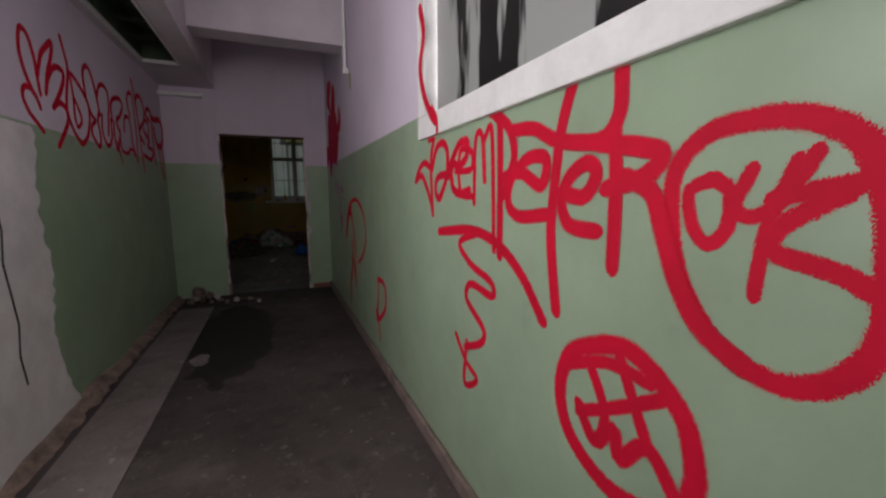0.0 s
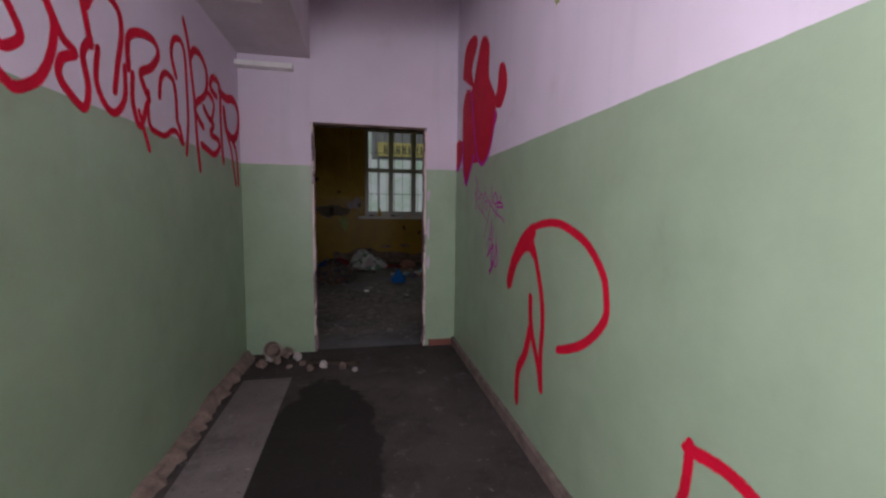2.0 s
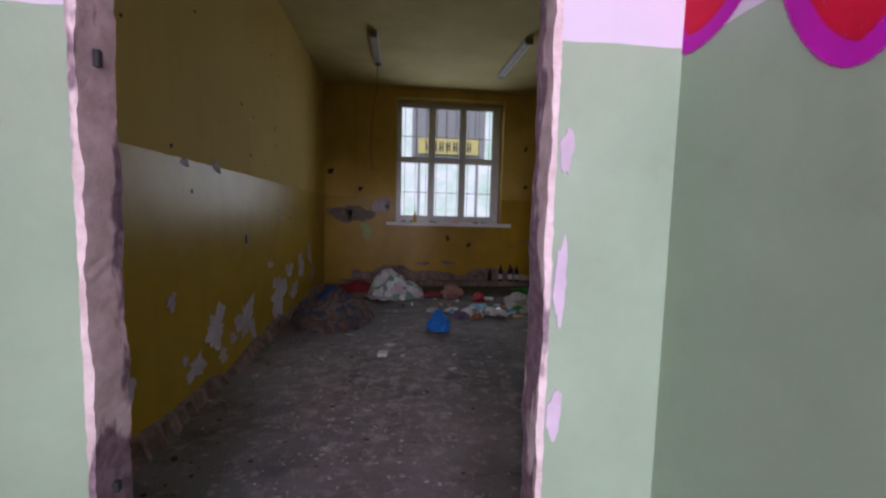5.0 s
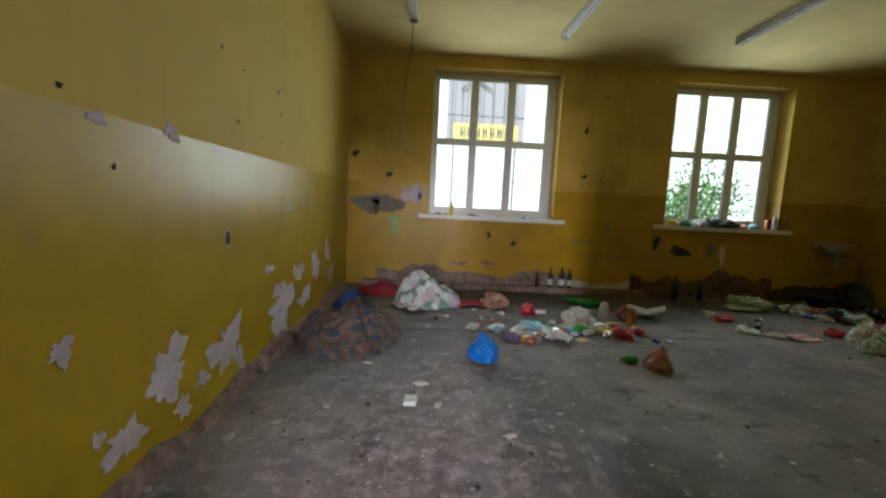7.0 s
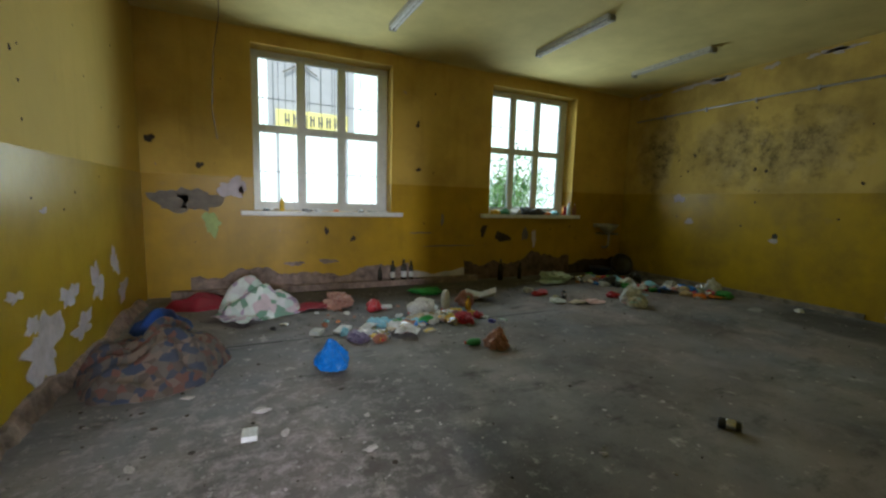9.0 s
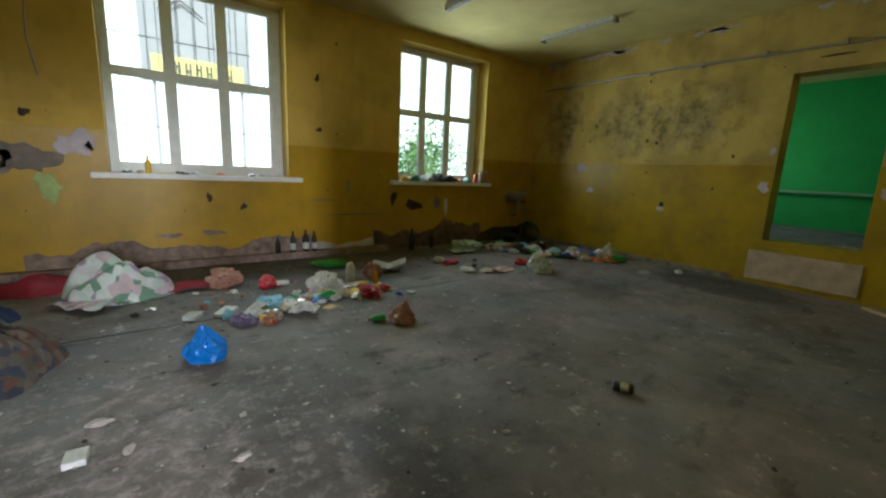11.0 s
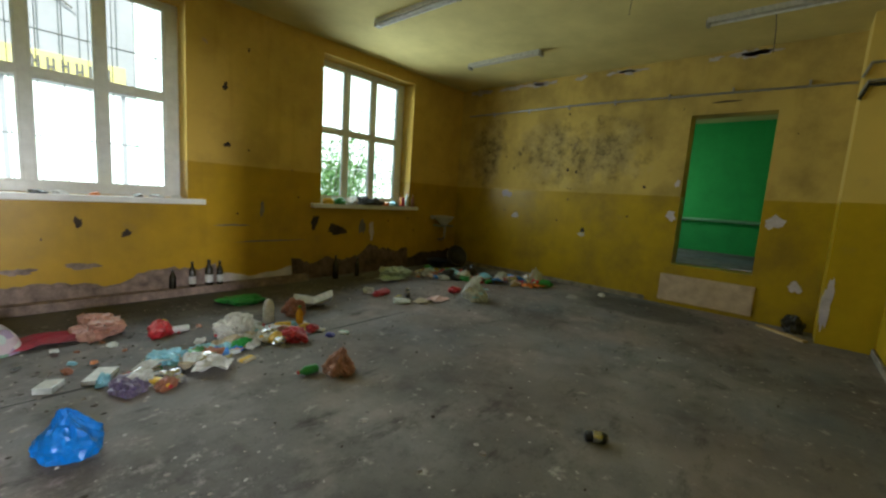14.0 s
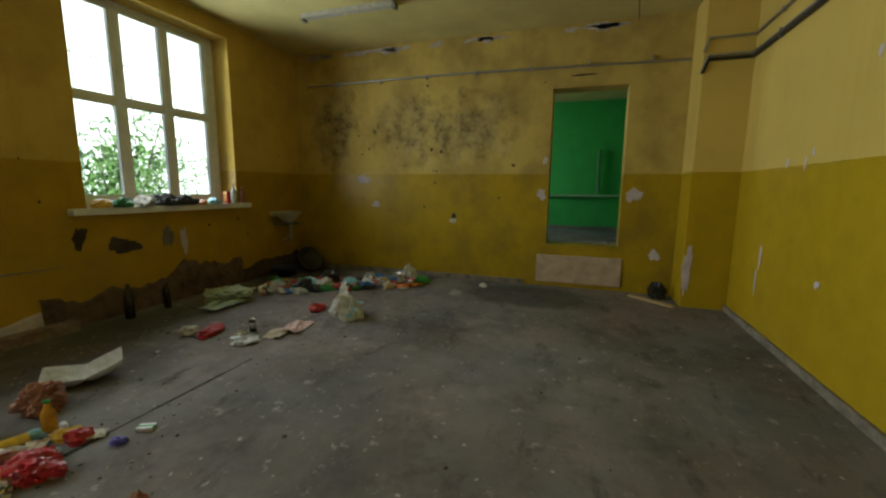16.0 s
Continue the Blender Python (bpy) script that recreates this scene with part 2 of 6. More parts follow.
M = {}
M["corridor_wall"] = two_tone("corridor_paint", (0.70, 0.62, 0.72), (0.32, 0.42, 0.29), DADO_C, 0.24, 0.22, (0.62, 0.6, 0.58), chip=0.0)
M["room_wall"] = two_tone("yellow_paint", (0.64, 0.47, 0.12), (0.46, 0.315, 0.012), DADO_R, 0.26, 0.3, (0.42, 0.32, 0.25))
M["room_wall_north"] = two_tone("stained_yellow_paint", (0.62, 0.42, 0.09), (0.46, 0.28, 0.012), DADO_R, 0.3, 0.5, (0.36, 0.27, 0.2), soot=0.3)
M["room_wall_damp"] = two_tone("damp_yellow_paint", (0.56, 0.41, 0.11), (0.43, 0.29, 0.012), DADO_R, 0.26, 0.4, (0.4, 0.3, 0.24), ((12.75, 2.22, 1.4, 0.6), (14.5, 2.3, 0.5, 0.75)), 0.52)
M["ceiling"] = plain("distemper", (0.62, 0.54, 0.22), 0.9, 0, 0.1, 1.2)
M["corridor_ceiling"] = plain("white_distemper", (0.66, 0.6, 0.64), 0.9, 0, 0.08, 2.0)
M["plaster"] = plain("raw_plaster", (0.50, 0.45, 0.44), 0.92, 0, 0.16, 7.0)
M["brick_rubble"] = plain("crumbled_mortar", (0.25, 0.185, 0.155), 0.95, 0, 0.3, 9.0)
M["brown_rubble"] = plain("brown_mortar", (0.13, 0.085, 0.065), 0.95, 0, 0.35, 8.0)
M["dark_rubble"] = plain("sooty_mortar", (0.055, 0.04, 0.03), 0.95, 0, 0.3, 9.0)
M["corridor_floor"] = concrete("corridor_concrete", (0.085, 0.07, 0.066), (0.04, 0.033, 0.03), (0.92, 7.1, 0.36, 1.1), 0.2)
M["room_floor"] = concrete("room_concrete", (0.26, 0.248, 0.243), (0.085, 0.08, 0.077), None, 1.0, 0.8, ((0.25, 0.17, 0.145), (0.16, 0.20, 0.26), (1.2, 11.0, 1.5), ((3.4, 14.75, 2.6, 0.75), (7.5, 11.25, 0.6, 0.9), (7.4, 14.7, 1.2, 0.7))))
M["white_paint"] = plain("white_gloss_paint", (0.78, 0.78, 0.76), 0.4, 0, 0.06, 10)
M["frame"] = plain("window_paint", (0.72, 0.74, 0.74), 0.35, 0, 0.06, 10)
M["green_wall"] = plain("green_distemper", (0.05, 0.46, 0.10), 0.75, 0, 0.08, 3)
M["steel"] = plain("galvanised_pipe", (0.36, 0.36, 0.37), 0.45, 0.8, 0.12, 20)
M["dark"] = plain("dark_void", (0.03, 0.03, 0.03), 0.8, 0, 0.2, 10)
M["bar"] = plain("window_bar", (0.20, 0.22, 0.2), 0.6, 0.3, 0.1, 20)
M["glass"] = glass("window_glass")


# ---- building blocks ----
def bm_new():
    return bmesh.new()


def part(name, bm, material, parent=None, label="", smooth=False):
    """Link a bmesh as one mesh object, under a thing where one is given."""
    me = bpy.data.meshes.new(name)
    bmesh.ops.recalc_face_normals(bm, faces=bm.faces)
    bm.to_mesh(me)
    bm.free()
    me.materials.append(material)
    if smooth:
        me.polygons.foreach_set("use_smooth", [True] * len(me.polygons))
    ob = new(name, me)
    if parent is not None:
        ob.parent = parent
    if label:
        ob["label"] = label
    return ob


def thing(name, at, label, category, group="", kind="", rz=0.0):
    """An Empty at a thing's base, to hold its parts."""
    ob = new(name)
    ob.empty_display_size = 0.1
    ob.matrix_basis = pose(*at, 0, 0, rz)
    return tagged(ob, label, category, group, kind)


def box(bm, x0, x1, y0, y1, z0, z1, bevel=0.0):
    vs = bmesh.ops.create_cube(bm, size=1.0)["verts"]
    bmesh.ops.scale(bm, verts=vs, vec=(x1 - x0, y1 - y0, z1 - z0))
    bmesh.ops.translate(bm, verts=vs, vec=((x0 + x1) / 2, (y0 + y1) / 2, (z0 + z1) / 2))
    if bevel:
        es = list({e for v in vs for e in v.link_edges})
        bmesh.ops.bevel(bm, geom=es, offset=bevel, segments=2, affect="EDGES", profile=0.6)
    return bm


def rod(bm, a, b, r, sides=10):
    """A round bar from a to b."""
    a, b = Vector(a), Vector(b)
    d = b - a
    vs = bmesh.ops.create_cone(bm, cap_ends=True, segments=sides, radius1=r, radius2=r, depth=d.length)["verts"]
    m = Matrix.Translation((a + b) / 2) @ d.to_track_quat("Z", "Y").to_matrix().to_4x4()
    bmesh.ops.transform(bm, matrix=m, verts=vs)
    return bm


def tube(bm, pts, r, sides=8):
    for a, b in zip(pts, pts[1:]):
        rod(bm, a, b, r, sides)
    for p in pts[1:-1]:
        vs = bmesh.ops.create_uvsphere(bm, u_segments=sides, v_segments=6, radius=r)["verts"]
        bmesh.ops.translate(bm, verts=vs, vec=p)
    return bm


def lathe(bm, profile, sides=20):
    """A turned body from (radius, height) pairs."""
    rings = []
    for r, z in profile:
        rings.append([bm.verts.new((r * math.cos(2 * math.pi * k / sides), r * math.sin(2 * math.pi * k / sides), z)) for k in range(sides)])
    for lo, hi in zip(rings, rings[1:]):
        for k in range(sides):
            bm.faces.new((lo[k], lo[(k + 1) % sides], hi[(k + 1) % sides], hi[k]))
    bm.faces.new(rings[0][::-1])
    bm.faces.new(rings[-1])
    return bm


def wall(name, axis, face, back, span, zs, openings, material, label):
    """A wall with thickness from face to back, across its span, with openings (a0, a1, z0, z1) cut right through."""
    us = sorted({*span, *(v for o in openings for v in o[:2])})
    ws = sorted({*zs, *(v for o in openings for v in o[2:])})
    solid = lambda i, j: 0 <= i < len(us) - 1 and 0 <= j < len(ws) - 1 and not any(o[0] <= (us[i] + us[i + 1]) / 2 <= o[1] and o[2] <= (ws[j] + ws[j + 1]) / 2 <= o[3] for o in openings)
    bm = bm_new()
    at = lambda u, d, w: bm.verts.new((u, d, w) if axis == "x" else (d, u, w))
    quad = lambda *c: bm.faces.new([at(*p) for p in c])
    for i in range(len(us) - 1):
        for j in range(len(ws) - 1):
            if not solid(i, j):
                continue
            a, b, c, d = us[i], us[i + 1], ws[j], ws[j + 1]
            quad((a, face, c), (b, face, c), (b, face, d), (a, face, d))
            quad((a, back, c), (b, back, c), (b, back, d), (a, back, d))
            if not solid(i - 1, j):
                quad((a, face, c), (a, back, c), (a, back, d), (a, face, d))
            if not solid(i + 1, j):
                quad((b, face, c), (b, back, c), (b, back, d), (b, face, d))
            if not solid(i, j - 1):
                quad((a, face, c), (b, face, c), (b, back, c), (a, back, c))
            if not solid(i, j + 1):
                quad((a, face, d), (b, face, d), (b, back, d), (a, back, d))
    bmesh.ops.remove_doubles(bm, verts=bm.verts, dist=1e-4)
    return tagged(part(name, bm, material), label, "wall", kind="structure")


def slab(name, x0, x1, y0, y1, z0, z1, material, label, category):
    return tagged(part(name, box(bm_new(), x0, x1, y0, y1, z0, z1), material), label, category, kind="structure")


def flat_blob(bm, across, ups, to_wall, rough=0.25, n=26, seed=0, rise=0.004):
    """An uneven patch with a broken outline on a wall; across, ups: half sizes; to_wall(u, w, d) maps it."""
    rnd = random.Random(seed)
    ph = [rnd.uniform(0, 6.28) for _ in range(6)]
    ring_out, ring_in = [], []
    for k in range(n):
        a = 2 * math.pi * k / n
        r = 1 + rough * (0.5 * math.sin(2 * a + ph[0]) + 0.4 * math.sin(3 * a + ph[1]) + 0.35 * math.sin(5 * a + ph[2]) + 0.3 * math.sin(9 * a + ph[3])) + rnd.uniform(-rough, rough) * 0.3
        ring_out.append(bm.verts.new(to_wall(across * r * math.cos(a), ups * r * math.sin(a), 0.0005)))
        ring_in.append(bm.verts.new(to_wall(across * r * 0.97 * math.cos(a), ups * r * 0.97 * math.sin(a), rise)))
    mid = bm.verts.new(to_wall(0, 0, rise))
    for k in range(n):
        j = (k + 1) % n
        bm.faces.new((ring_out[k], ring_out[j], ring_in[j], ring_in[k]))
        bm.faces.new((ring_in[k], ring_in[j], mid))
    return bm


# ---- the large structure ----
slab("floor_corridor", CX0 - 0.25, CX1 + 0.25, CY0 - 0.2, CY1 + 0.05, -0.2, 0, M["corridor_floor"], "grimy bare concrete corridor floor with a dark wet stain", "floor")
slab("floor_room", -0.4, RX1 + 0.3, CY1 + 0.05, RY1 + 0.5, -0.2, 0, M["room_floor"], "dusty grey concrete room floor strewn with litter", "floor")
wall("wall_corridor_west", "y", CX0, CX0 - 0.25, (CY0, CY1), (0, 3.2), [(1.9, 4.4, 0.9, 2.6)], M["corridor_wall"], "corridor wall, green gloss paint below white distemper")
wall("wall_corridor_east", "y", CX1, CX1 + 0.25, (CY0, CY1), (0, 3.2), [(1.6, 5.0, 1.62, 2.75)], M["corridor_wall"], "corridor wall, green gloss paint below lilac-white distemper")
wall("wall_corridor_south", "x", CY0, CY0 - 0.25, (CX0 - 0.25, CX1 + 0.25), (0, 3.2), [(0.5, 1.75, 1.0, 2.5)], M["corridor_wall"], "corridor end wall with a window opening")
wall("wall_doorway", "x", CY1, CY1 + THIN, (-0.4, CX1 + 0.25), (0, 3.2), [(DOOR_X0, DOOR_X1, 0, DOOR_Z)], M["corridor_wall"], "thin partition with a doorway stripped of its frame")
slab("ceiling_corridor", CX0 - 0.25, CX1 + 0.25, CY0 - 0.2, CY1 + THIN, 3.2, 3.4, M["corridor_ceiling"], "white corridor ceiling", "ceiling")
west = wall("wall_west", "y", 0, -0.3, (0, RY1 - CY1 - THIN), (0, CEIL), [], M["room_wall"], "yellow room wall with peeling ochre gloss dado")
west.matrix_basis = pose(WEST_X, CY1 + THIN, 0, 0, 0, -math.degrees(math.atan(WEST_TURN)))
wall("wall_north", "x", RY1, RY1 + 0.5, (-0.2, RX1 + 0.3), (0, CEIL), [W1, W2], M["room_wall_north"], "yellow window wall with a crumbling foot")
wall("wall_east", "y", RX1, RX1 + 0.3, (RY0 - 0.1, RY1), (0, CEIL), [D2], M["room_wall_damp"], "damp yellow wall with black mould and a raised doorway")
wall("wall_south", "x", RY0, RY0 - 0.28, (CX1 + 0.27, RX1 + 0.3), (0, CEIL), [], M["room_wall"], "yellow wall with an ochre gloss dado")
slab("ceiling_room", -0.4, RX1 + 0.3, CY1 + THIN, RY1 + 0.5, CEIL, CEIL + 0.2, M["ceiling"], "yellowed plaster ceiling", "ceiling")
slab("pilaster", PIL[0], RX1, RY0, PIL[1], 0, CEIL, M["room_wall"], "yellow plastered pier in the corner of the room", "pilaster")
# partition's return towards the south wall
slab("wall_return", CX1 + 0.02, CX1 + 0.27, CY1 + THIN, RY0, 0, CEIL, M["room_wall"], "short yellow wall beside the doorway", "wall")

# green room beyond the raised doorway
slab("floor_green_room", RX1 + 0.3, 12.7, 8.4, 14.0, 0.3, 0.5, M["room_floor"], "dark concrete floor of the green room", "floor")
wall("wall_green_east", "y", 12.6, 12.8, (8.2, 14.2), (0.3, 3.4), [], M["green_wall"], "bright green distempered wall")
wall("wall_green_north", "x", 13.9, 14.1, (RX1 + 0.3, 12.6), (0.3, 3.4), [(10.2, 11.8, 1.4, 3.0)], M["green_wall"], "bright green distempered wall with a window opening")
wall("wall_green_south", "x", 8.6, 8.4, (RX1 + 0.3, 12.6), (0.3, 3.4), [], M["green_wall"], "bright green distempered wall")
slab("ceiling_green_room", RX1 + 0.3, 12.8, 8.2, 14.2, 3.4, 3.6, M["ceiling"], "plaster ceiling of the green room", "ceiling")
rail = thing("wall_pipe", (12.52, 8.7, 1.22), "pale heating pipe along the green wall", "pipe")
part("pipe", tube(bm_new(), [(0, 0, 0), (0, 5.1, 0)], 0.035, 12), plain("pale_green_pipe", (0.25, 0.5, 0.3), 0.5, 0, 0.1, 10), rail)
for k in range(4):
    part("bracket", box(bm_new(), -0.01, 0.085, 0.5 + k * 1.3, 0.53 + k * 1.3, -0.05, 0.02), M["steel"], rail)
post = thing("riser_pipe", (12.5, 10.33, 1.27), "painted riser pipe against the green wall", "pipe")
part("pipe", tube(bm_new(), [(0, 0, 0), (0, 0, 1.0)], 0.04, 12), plain("green_painted_pipe", (0.08, 0.34, 0.12), 0.5, 0, 0.1, 10), post)

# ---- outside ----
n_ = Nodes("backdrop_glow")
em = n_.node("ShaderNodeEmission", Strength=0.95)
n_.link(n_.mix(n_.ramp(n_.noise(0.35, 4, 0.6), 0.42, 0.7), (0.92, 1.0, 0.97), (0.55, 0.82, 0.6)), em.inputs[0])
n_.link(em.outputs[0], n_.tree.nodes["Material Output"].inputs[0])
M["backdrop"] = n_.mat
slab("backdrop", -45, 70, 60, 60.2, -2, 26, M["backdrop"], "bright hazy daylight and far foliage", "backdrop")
M["ground"] = concrete("pale_yard", (0.30, 0.31, 0.27), (0.2, 0.24, 0.16), None, 0.4)
slab("ground", -120, 140, RY1 + 0.5, 160, -0.7, -0.5, M["ground"], "pale yard with worn grass", "ground")
M["facade"] = plain("pale_cladding", (0.42, 0.42, 0.40), 0.7, 0, 0.05, 1.0)
shop = thing("billboard", (1.5, 28.0, -0.5), "pale clad hoarding with a yellow sign board", "billboard")
part("panel", box(bm_new(), 0.3, 3.9, 0, 0.3, 4.6, 8.6, 0.02), M["facade"], shop)
part("cornice", box(bm_new(), 0.1, 4.1, -0.2, 0.5, 8.6, 8.75, 0.02), M["facade"], shop)
for x in (0.6, 3.5):
    part("post", box(bm_new(), x, x + 0.12, 0.1, 0.22, 0, 4.6), M["facade"], shop)
M["sign_yellow"] = plain("yellow_board", (0.85, 0.75, 0.25), 0.5, 0, 0.05, 2)
M["sign_dark"] = plain("sign_letters", (0.16, 0.15, 0.12), 0.5, 0, 0.05, 2)
sign = part("sign_board", box(bm_new(), 0.6, 3.6, -0.08, -0.02, 4.75, 5.5, 0.01), M["sign_yellow"], shop, "yellow sign with dark unreadable lettering")
for k in range(7):
    bm = bm_new()
    x = 0.95 + k * 0.34
    box(bm, x, x + 0.06, -0.12, -0.085, 4.9, 5.34)
    box(bm, x + 0.14, x + 0.19, -0.12, -0.085, 4.9, 5.34)
    box(bm, x + 0.06, x + 0.14, -0.119, -0.086, 5.04 + 0.1 * (k % 2), 5.10 + 0.1 * (k % 2))
    part("letter_bar", bm, M["sign_dark"], sign)
for k in range(7):
    part("cladding_strip", box(bm_new(), 0.5 + k * 0.48, 0.53 + k * 0.48, -0.03, -0.002, 4.65, 8.55), M["bar"], shop)
roof = bm_new()
rod(roof, (0.9, -0.1, 7.0), (1.6, -0.1, 7.45), 0.03, 6)
rod(roof, (1.6, -0.1, 7.45), (2.3, -0.1, 7.0), 0.03, 6)
part("gable_mark", roof, M["sign_dark"], shop)

M["leaf"] = plain("leaves", (0.16, 0.34, 0.08), 0.6, 0, 0.3, 3)
M["bark"] = plain("bark", (0.14, 0.1, 0.07), 0.9, 0, 0.2, 10)


def shrub(at, height, spread, leaves, seed):
    """A shrub with forked stems and many single leaves, thin towards its rim."""
    rnd = random.Random(seed)
    ob = thing("shrub", at, "leafy green shrub growing close to the window", "shrub", "shrubs outside")
    stems, crown = bm_new(), bm_new()
    tips = []
    for k in range(9):
        a, r = rnd.uniform(0, 6.28), rnd.uniform(0.2, 1) * spread
        mid = Vector((0.4 * r * math.cos(a), 0.4 * r * math.sin(a), height * 0.45))
        tip = Vector((r * math.cos(a), r * math.sin(a), height * rnd.uniform(0.6, 1)))
        rod(stems, (0, 0, 0), mid, 0.025, 6)
        rod(stems, mid, tip, 0.012, 5)
        tips += [mid.lerp(tip, rnd.uniform(0, 1.05)) for _ in range(6)]
    for _ in range(leaves):
        c = rnd.choice(tips) + Vector([rnd.gauss(0, 0.22) for _ in range(3)])
        q = Euler([rnd.uniform(-1.2, 1.2) for _ in range(2)] + [rnd.uniform(0, 6.28)]).to_matrix()
        s = rnd.uniform(0.035, 0.075)
        vs = [crown.verts.new(c + q @ (Vector(p) * s)) for p in ((-1, 0, 0), (0, -0.45, 0.12), (1, 0, 0), (0, 0.45, 0.12))]
        crown.faces.new(vs)
    part("stems", stems, M["bark"], ob)
    part("crown", crown, M["leaf"], ob)
    return ob


shrub((5.4, 17.9, -0.5), 3.5, 1.1, 2200, 3)
shrub((7.4, 18.6, -0.5), 3.4, 1.2, 2200, 4)
shrub((9.4, 20.5, -0.5), 3.6, 1.5, 1600, 5)
shrub((6.6, 21.5, -0.5), 2.5, 1.3, 1400, 6)


# ---- windows ----
def window(name, o, seed):
    """A six-light window set back in its opening, with a sill board and outside bars."""
    x0, x1, z0, z1 = o
    y = RY1 + 0.27
    w = tagged(thing(name, (0, 0, 0), "white-painted six-pane window with grimy glass", "window"), kind="structure")
    f = 0.07
    bm = bm_new()
    box(bm, x0, x0 + f, y, y + 0.09, z0, z1, 0.006)
    box(bm, x1 - f - 0.06, x1 - 0.0, y, y + 0.09, z0, z1, 0.006)
    box(bm, x0 + f, x1 - f - 0.06, y + 0.001, y + 0.089, z1 - f, z1, 0.006)
    box(bm, x0 + f, x1 - f - 0.06, y + 0.001, y + 0.089, z0, z0 + f + 0.03, 0.006)
    part("window_frame", bm, M["frame"], w, "white-painted wooden frame")
    ix0, ix1, iz0, iz1 = x0 + f, x1 - f - 0.06, z0 + f + 0.03, z1 - f
    zm = iz0 + (iz1 - iz0) * 0.52
    third = (ix1 - ix0) / 3
    for k in (1, 2):
        part("mullion", box(bm_new(), ix0 + k * third - 0.04, ix0 + k * third + 0.04, y + 0.003, y + 0.08, iz0, iz1, 0.005), M["frame"], w)
    for k in range(3):
        a, b = ix0 + k * third + (0.04 if k else 0), ix0 + (k + 1) * third - (0.04 if k < 2 else 0)
        part("transom", box(bm_new(), a, b, y + 0.004, y + 0.078, zm - 0.03, zm + 0.03, 0.004), M["frame"], w)
        for c, d in ((iz0, zm - 0.03), (zm + 0.03, iz1)):
            sash = bm_new()
            g = 0.022
            box(sash, a, a + g, y + 0.015, y + 0.06, c, d)
            box(sash, b - g, b, y + 0.015, y + 0.06, c, d)
            box(sash, a + g, b - g, y + 0.015, y + 0.06, d - g, d)
            box(sash, a + g, b - g, y + 0.015, y + 0.06, c, c + g)
            sash_ob = part("sash", sash, M["frame"], w)
            pane = part("pane", box(bm_new(), a + g, b - g, y + 0.035, y + 0.039, c + g, d - g), M["glass"], sash_ob)
            pane.visible_shadow = False
    sill = tagged(part(name.replace("window", "sill"), box(bm_new(), x0 - 0.16, x1 + 0.17, RY1 - 0.09, y, z0 - 0.065, z0 - 0.002, 0.008), M["white_paint"]), "thick white-painted window board", "window sill", kind="structure")
    grill = thing("window_bars", (0, 0, 0), "thin iron security bars outside the window", "window bars", "window bars")
    yb = RY1 + 0.56
    for k in range(11):
        x = x0 - 0.05 + (x1 - x0 + 0.1) * k / 10
        part("bar", rod(bm_new(), (x, yb, z0 - 0.1), (x, yb, z1 + 0.1), 0.0045, 6), M["bar"], grill)
    for h in (0.0, 0.27, 0.73, 1.0):
        z = z0 - 0.05 + (z1 - z0 + 0.1) * h
        part("cross_bar", box(bm_new(), x0 - 0.1, x1 + 0.1, yb - 0.012, yb - 0.008, z - 0.006, z + 0.006), M["bar"], grill)
    for x in (x0 - 0.1, x1 + 0.1):
        part("anchor", rod(bm_new(), (x, RY1 + 0.495, z0), (x, yb, z0), 0.008, 6), M["bar"], grill)
    return w


window("window_1", W1, 1)
window("window_2", W2, 2)

# painted-over borrowed light in the corridor's east wall
cw = tagged(thing("window_3", (0, 0, 0), "interior window painted over in grey and black", "window"), kind="structure")
bm = bm_new()
box(bm, CX1 - 0.02, CX1 + 0.1, 1.6, 5.0, 1.54, 1.64, 0.006)
box(bm, CX1 - 0.018, CX1 + 0.098, 4.9, 4.998, 1.642, 2.75, 0.006)
part("window_frame", bm, M["white_paint"], cw, "white-painted frame with red spray on it")
n_ = Nodes("painted_glass")
drip = n_.noise(2.6, 4, 0.55, stretch=(1, 1.6, 0.25))
M["painted_glass"] = n_.done(n_.mix(n_.ramp(drip, 0.49, 0.52), (0.30, 0.31, 0.30), (0.012, 0.012, 0.012)), 0.25)
for a, b in ((1.6, 3.1), (3.16, 4.88)):
    part("pane", box(bm_new(), CX1 + 0.04, CX1 + 0.05, a, b, 1.645, 2.75), M["painted_glass"], cw, "pane smeared with grey and black paint")
part("mullion", box(bm_new(), CX1 - 0.01, CX1 + 0.09, 3.1, 3.16, 1.645, 2.75, 0.005), M["white_paint"], cw)

# ---- corridor: beam, soffit with an open hatch, raw door edges, skirtings ----
slab("beam", CX0 + 0.57, CX1, 7.2, 7.46, 2.69, 3.2, M["corridor_ceiling"], "white-painted downstand beam across the corridor", "beam")
soffit = tagged(thing("soffit", (0, 0, 0), "boxed white duct under the ceiling with an open hatch", "soffit"), kind="structure")
bm = bm_new()
box(bm, CX0, CX0 + 0.06, 5.4, CY1, 2.55, 2.58)
box(bm, CX0 + 0.40, CX0 + 0.57, 5.4, CY1, 2.55, 2.58)
box(bm, CX0 + 0.06, CX0 + 0.40, 7.92, CY1, 2.55, 2.58)
box(bm, CX0 + 0.54, CX0 + 0.57, 5.4, CY1, 2.58, 3.2)
box(bm, CX0, CX0 + 0.54, 5.4, 5.43, 2.58, 3.2)
part("box", bm, M["corridor_ceiling"], soffit)
hatch = thing("open_hatch", (CX0 + 0.065, 5.62, 2.545), "open duct hatch with a dark green void", "hatch")
bm = bm_new()
box(bm, 0, 0.02, 0, 2.3, 0, 0.034)
box(bm, 0.31, 0.33, 0, 2.3, 0, 0.034)
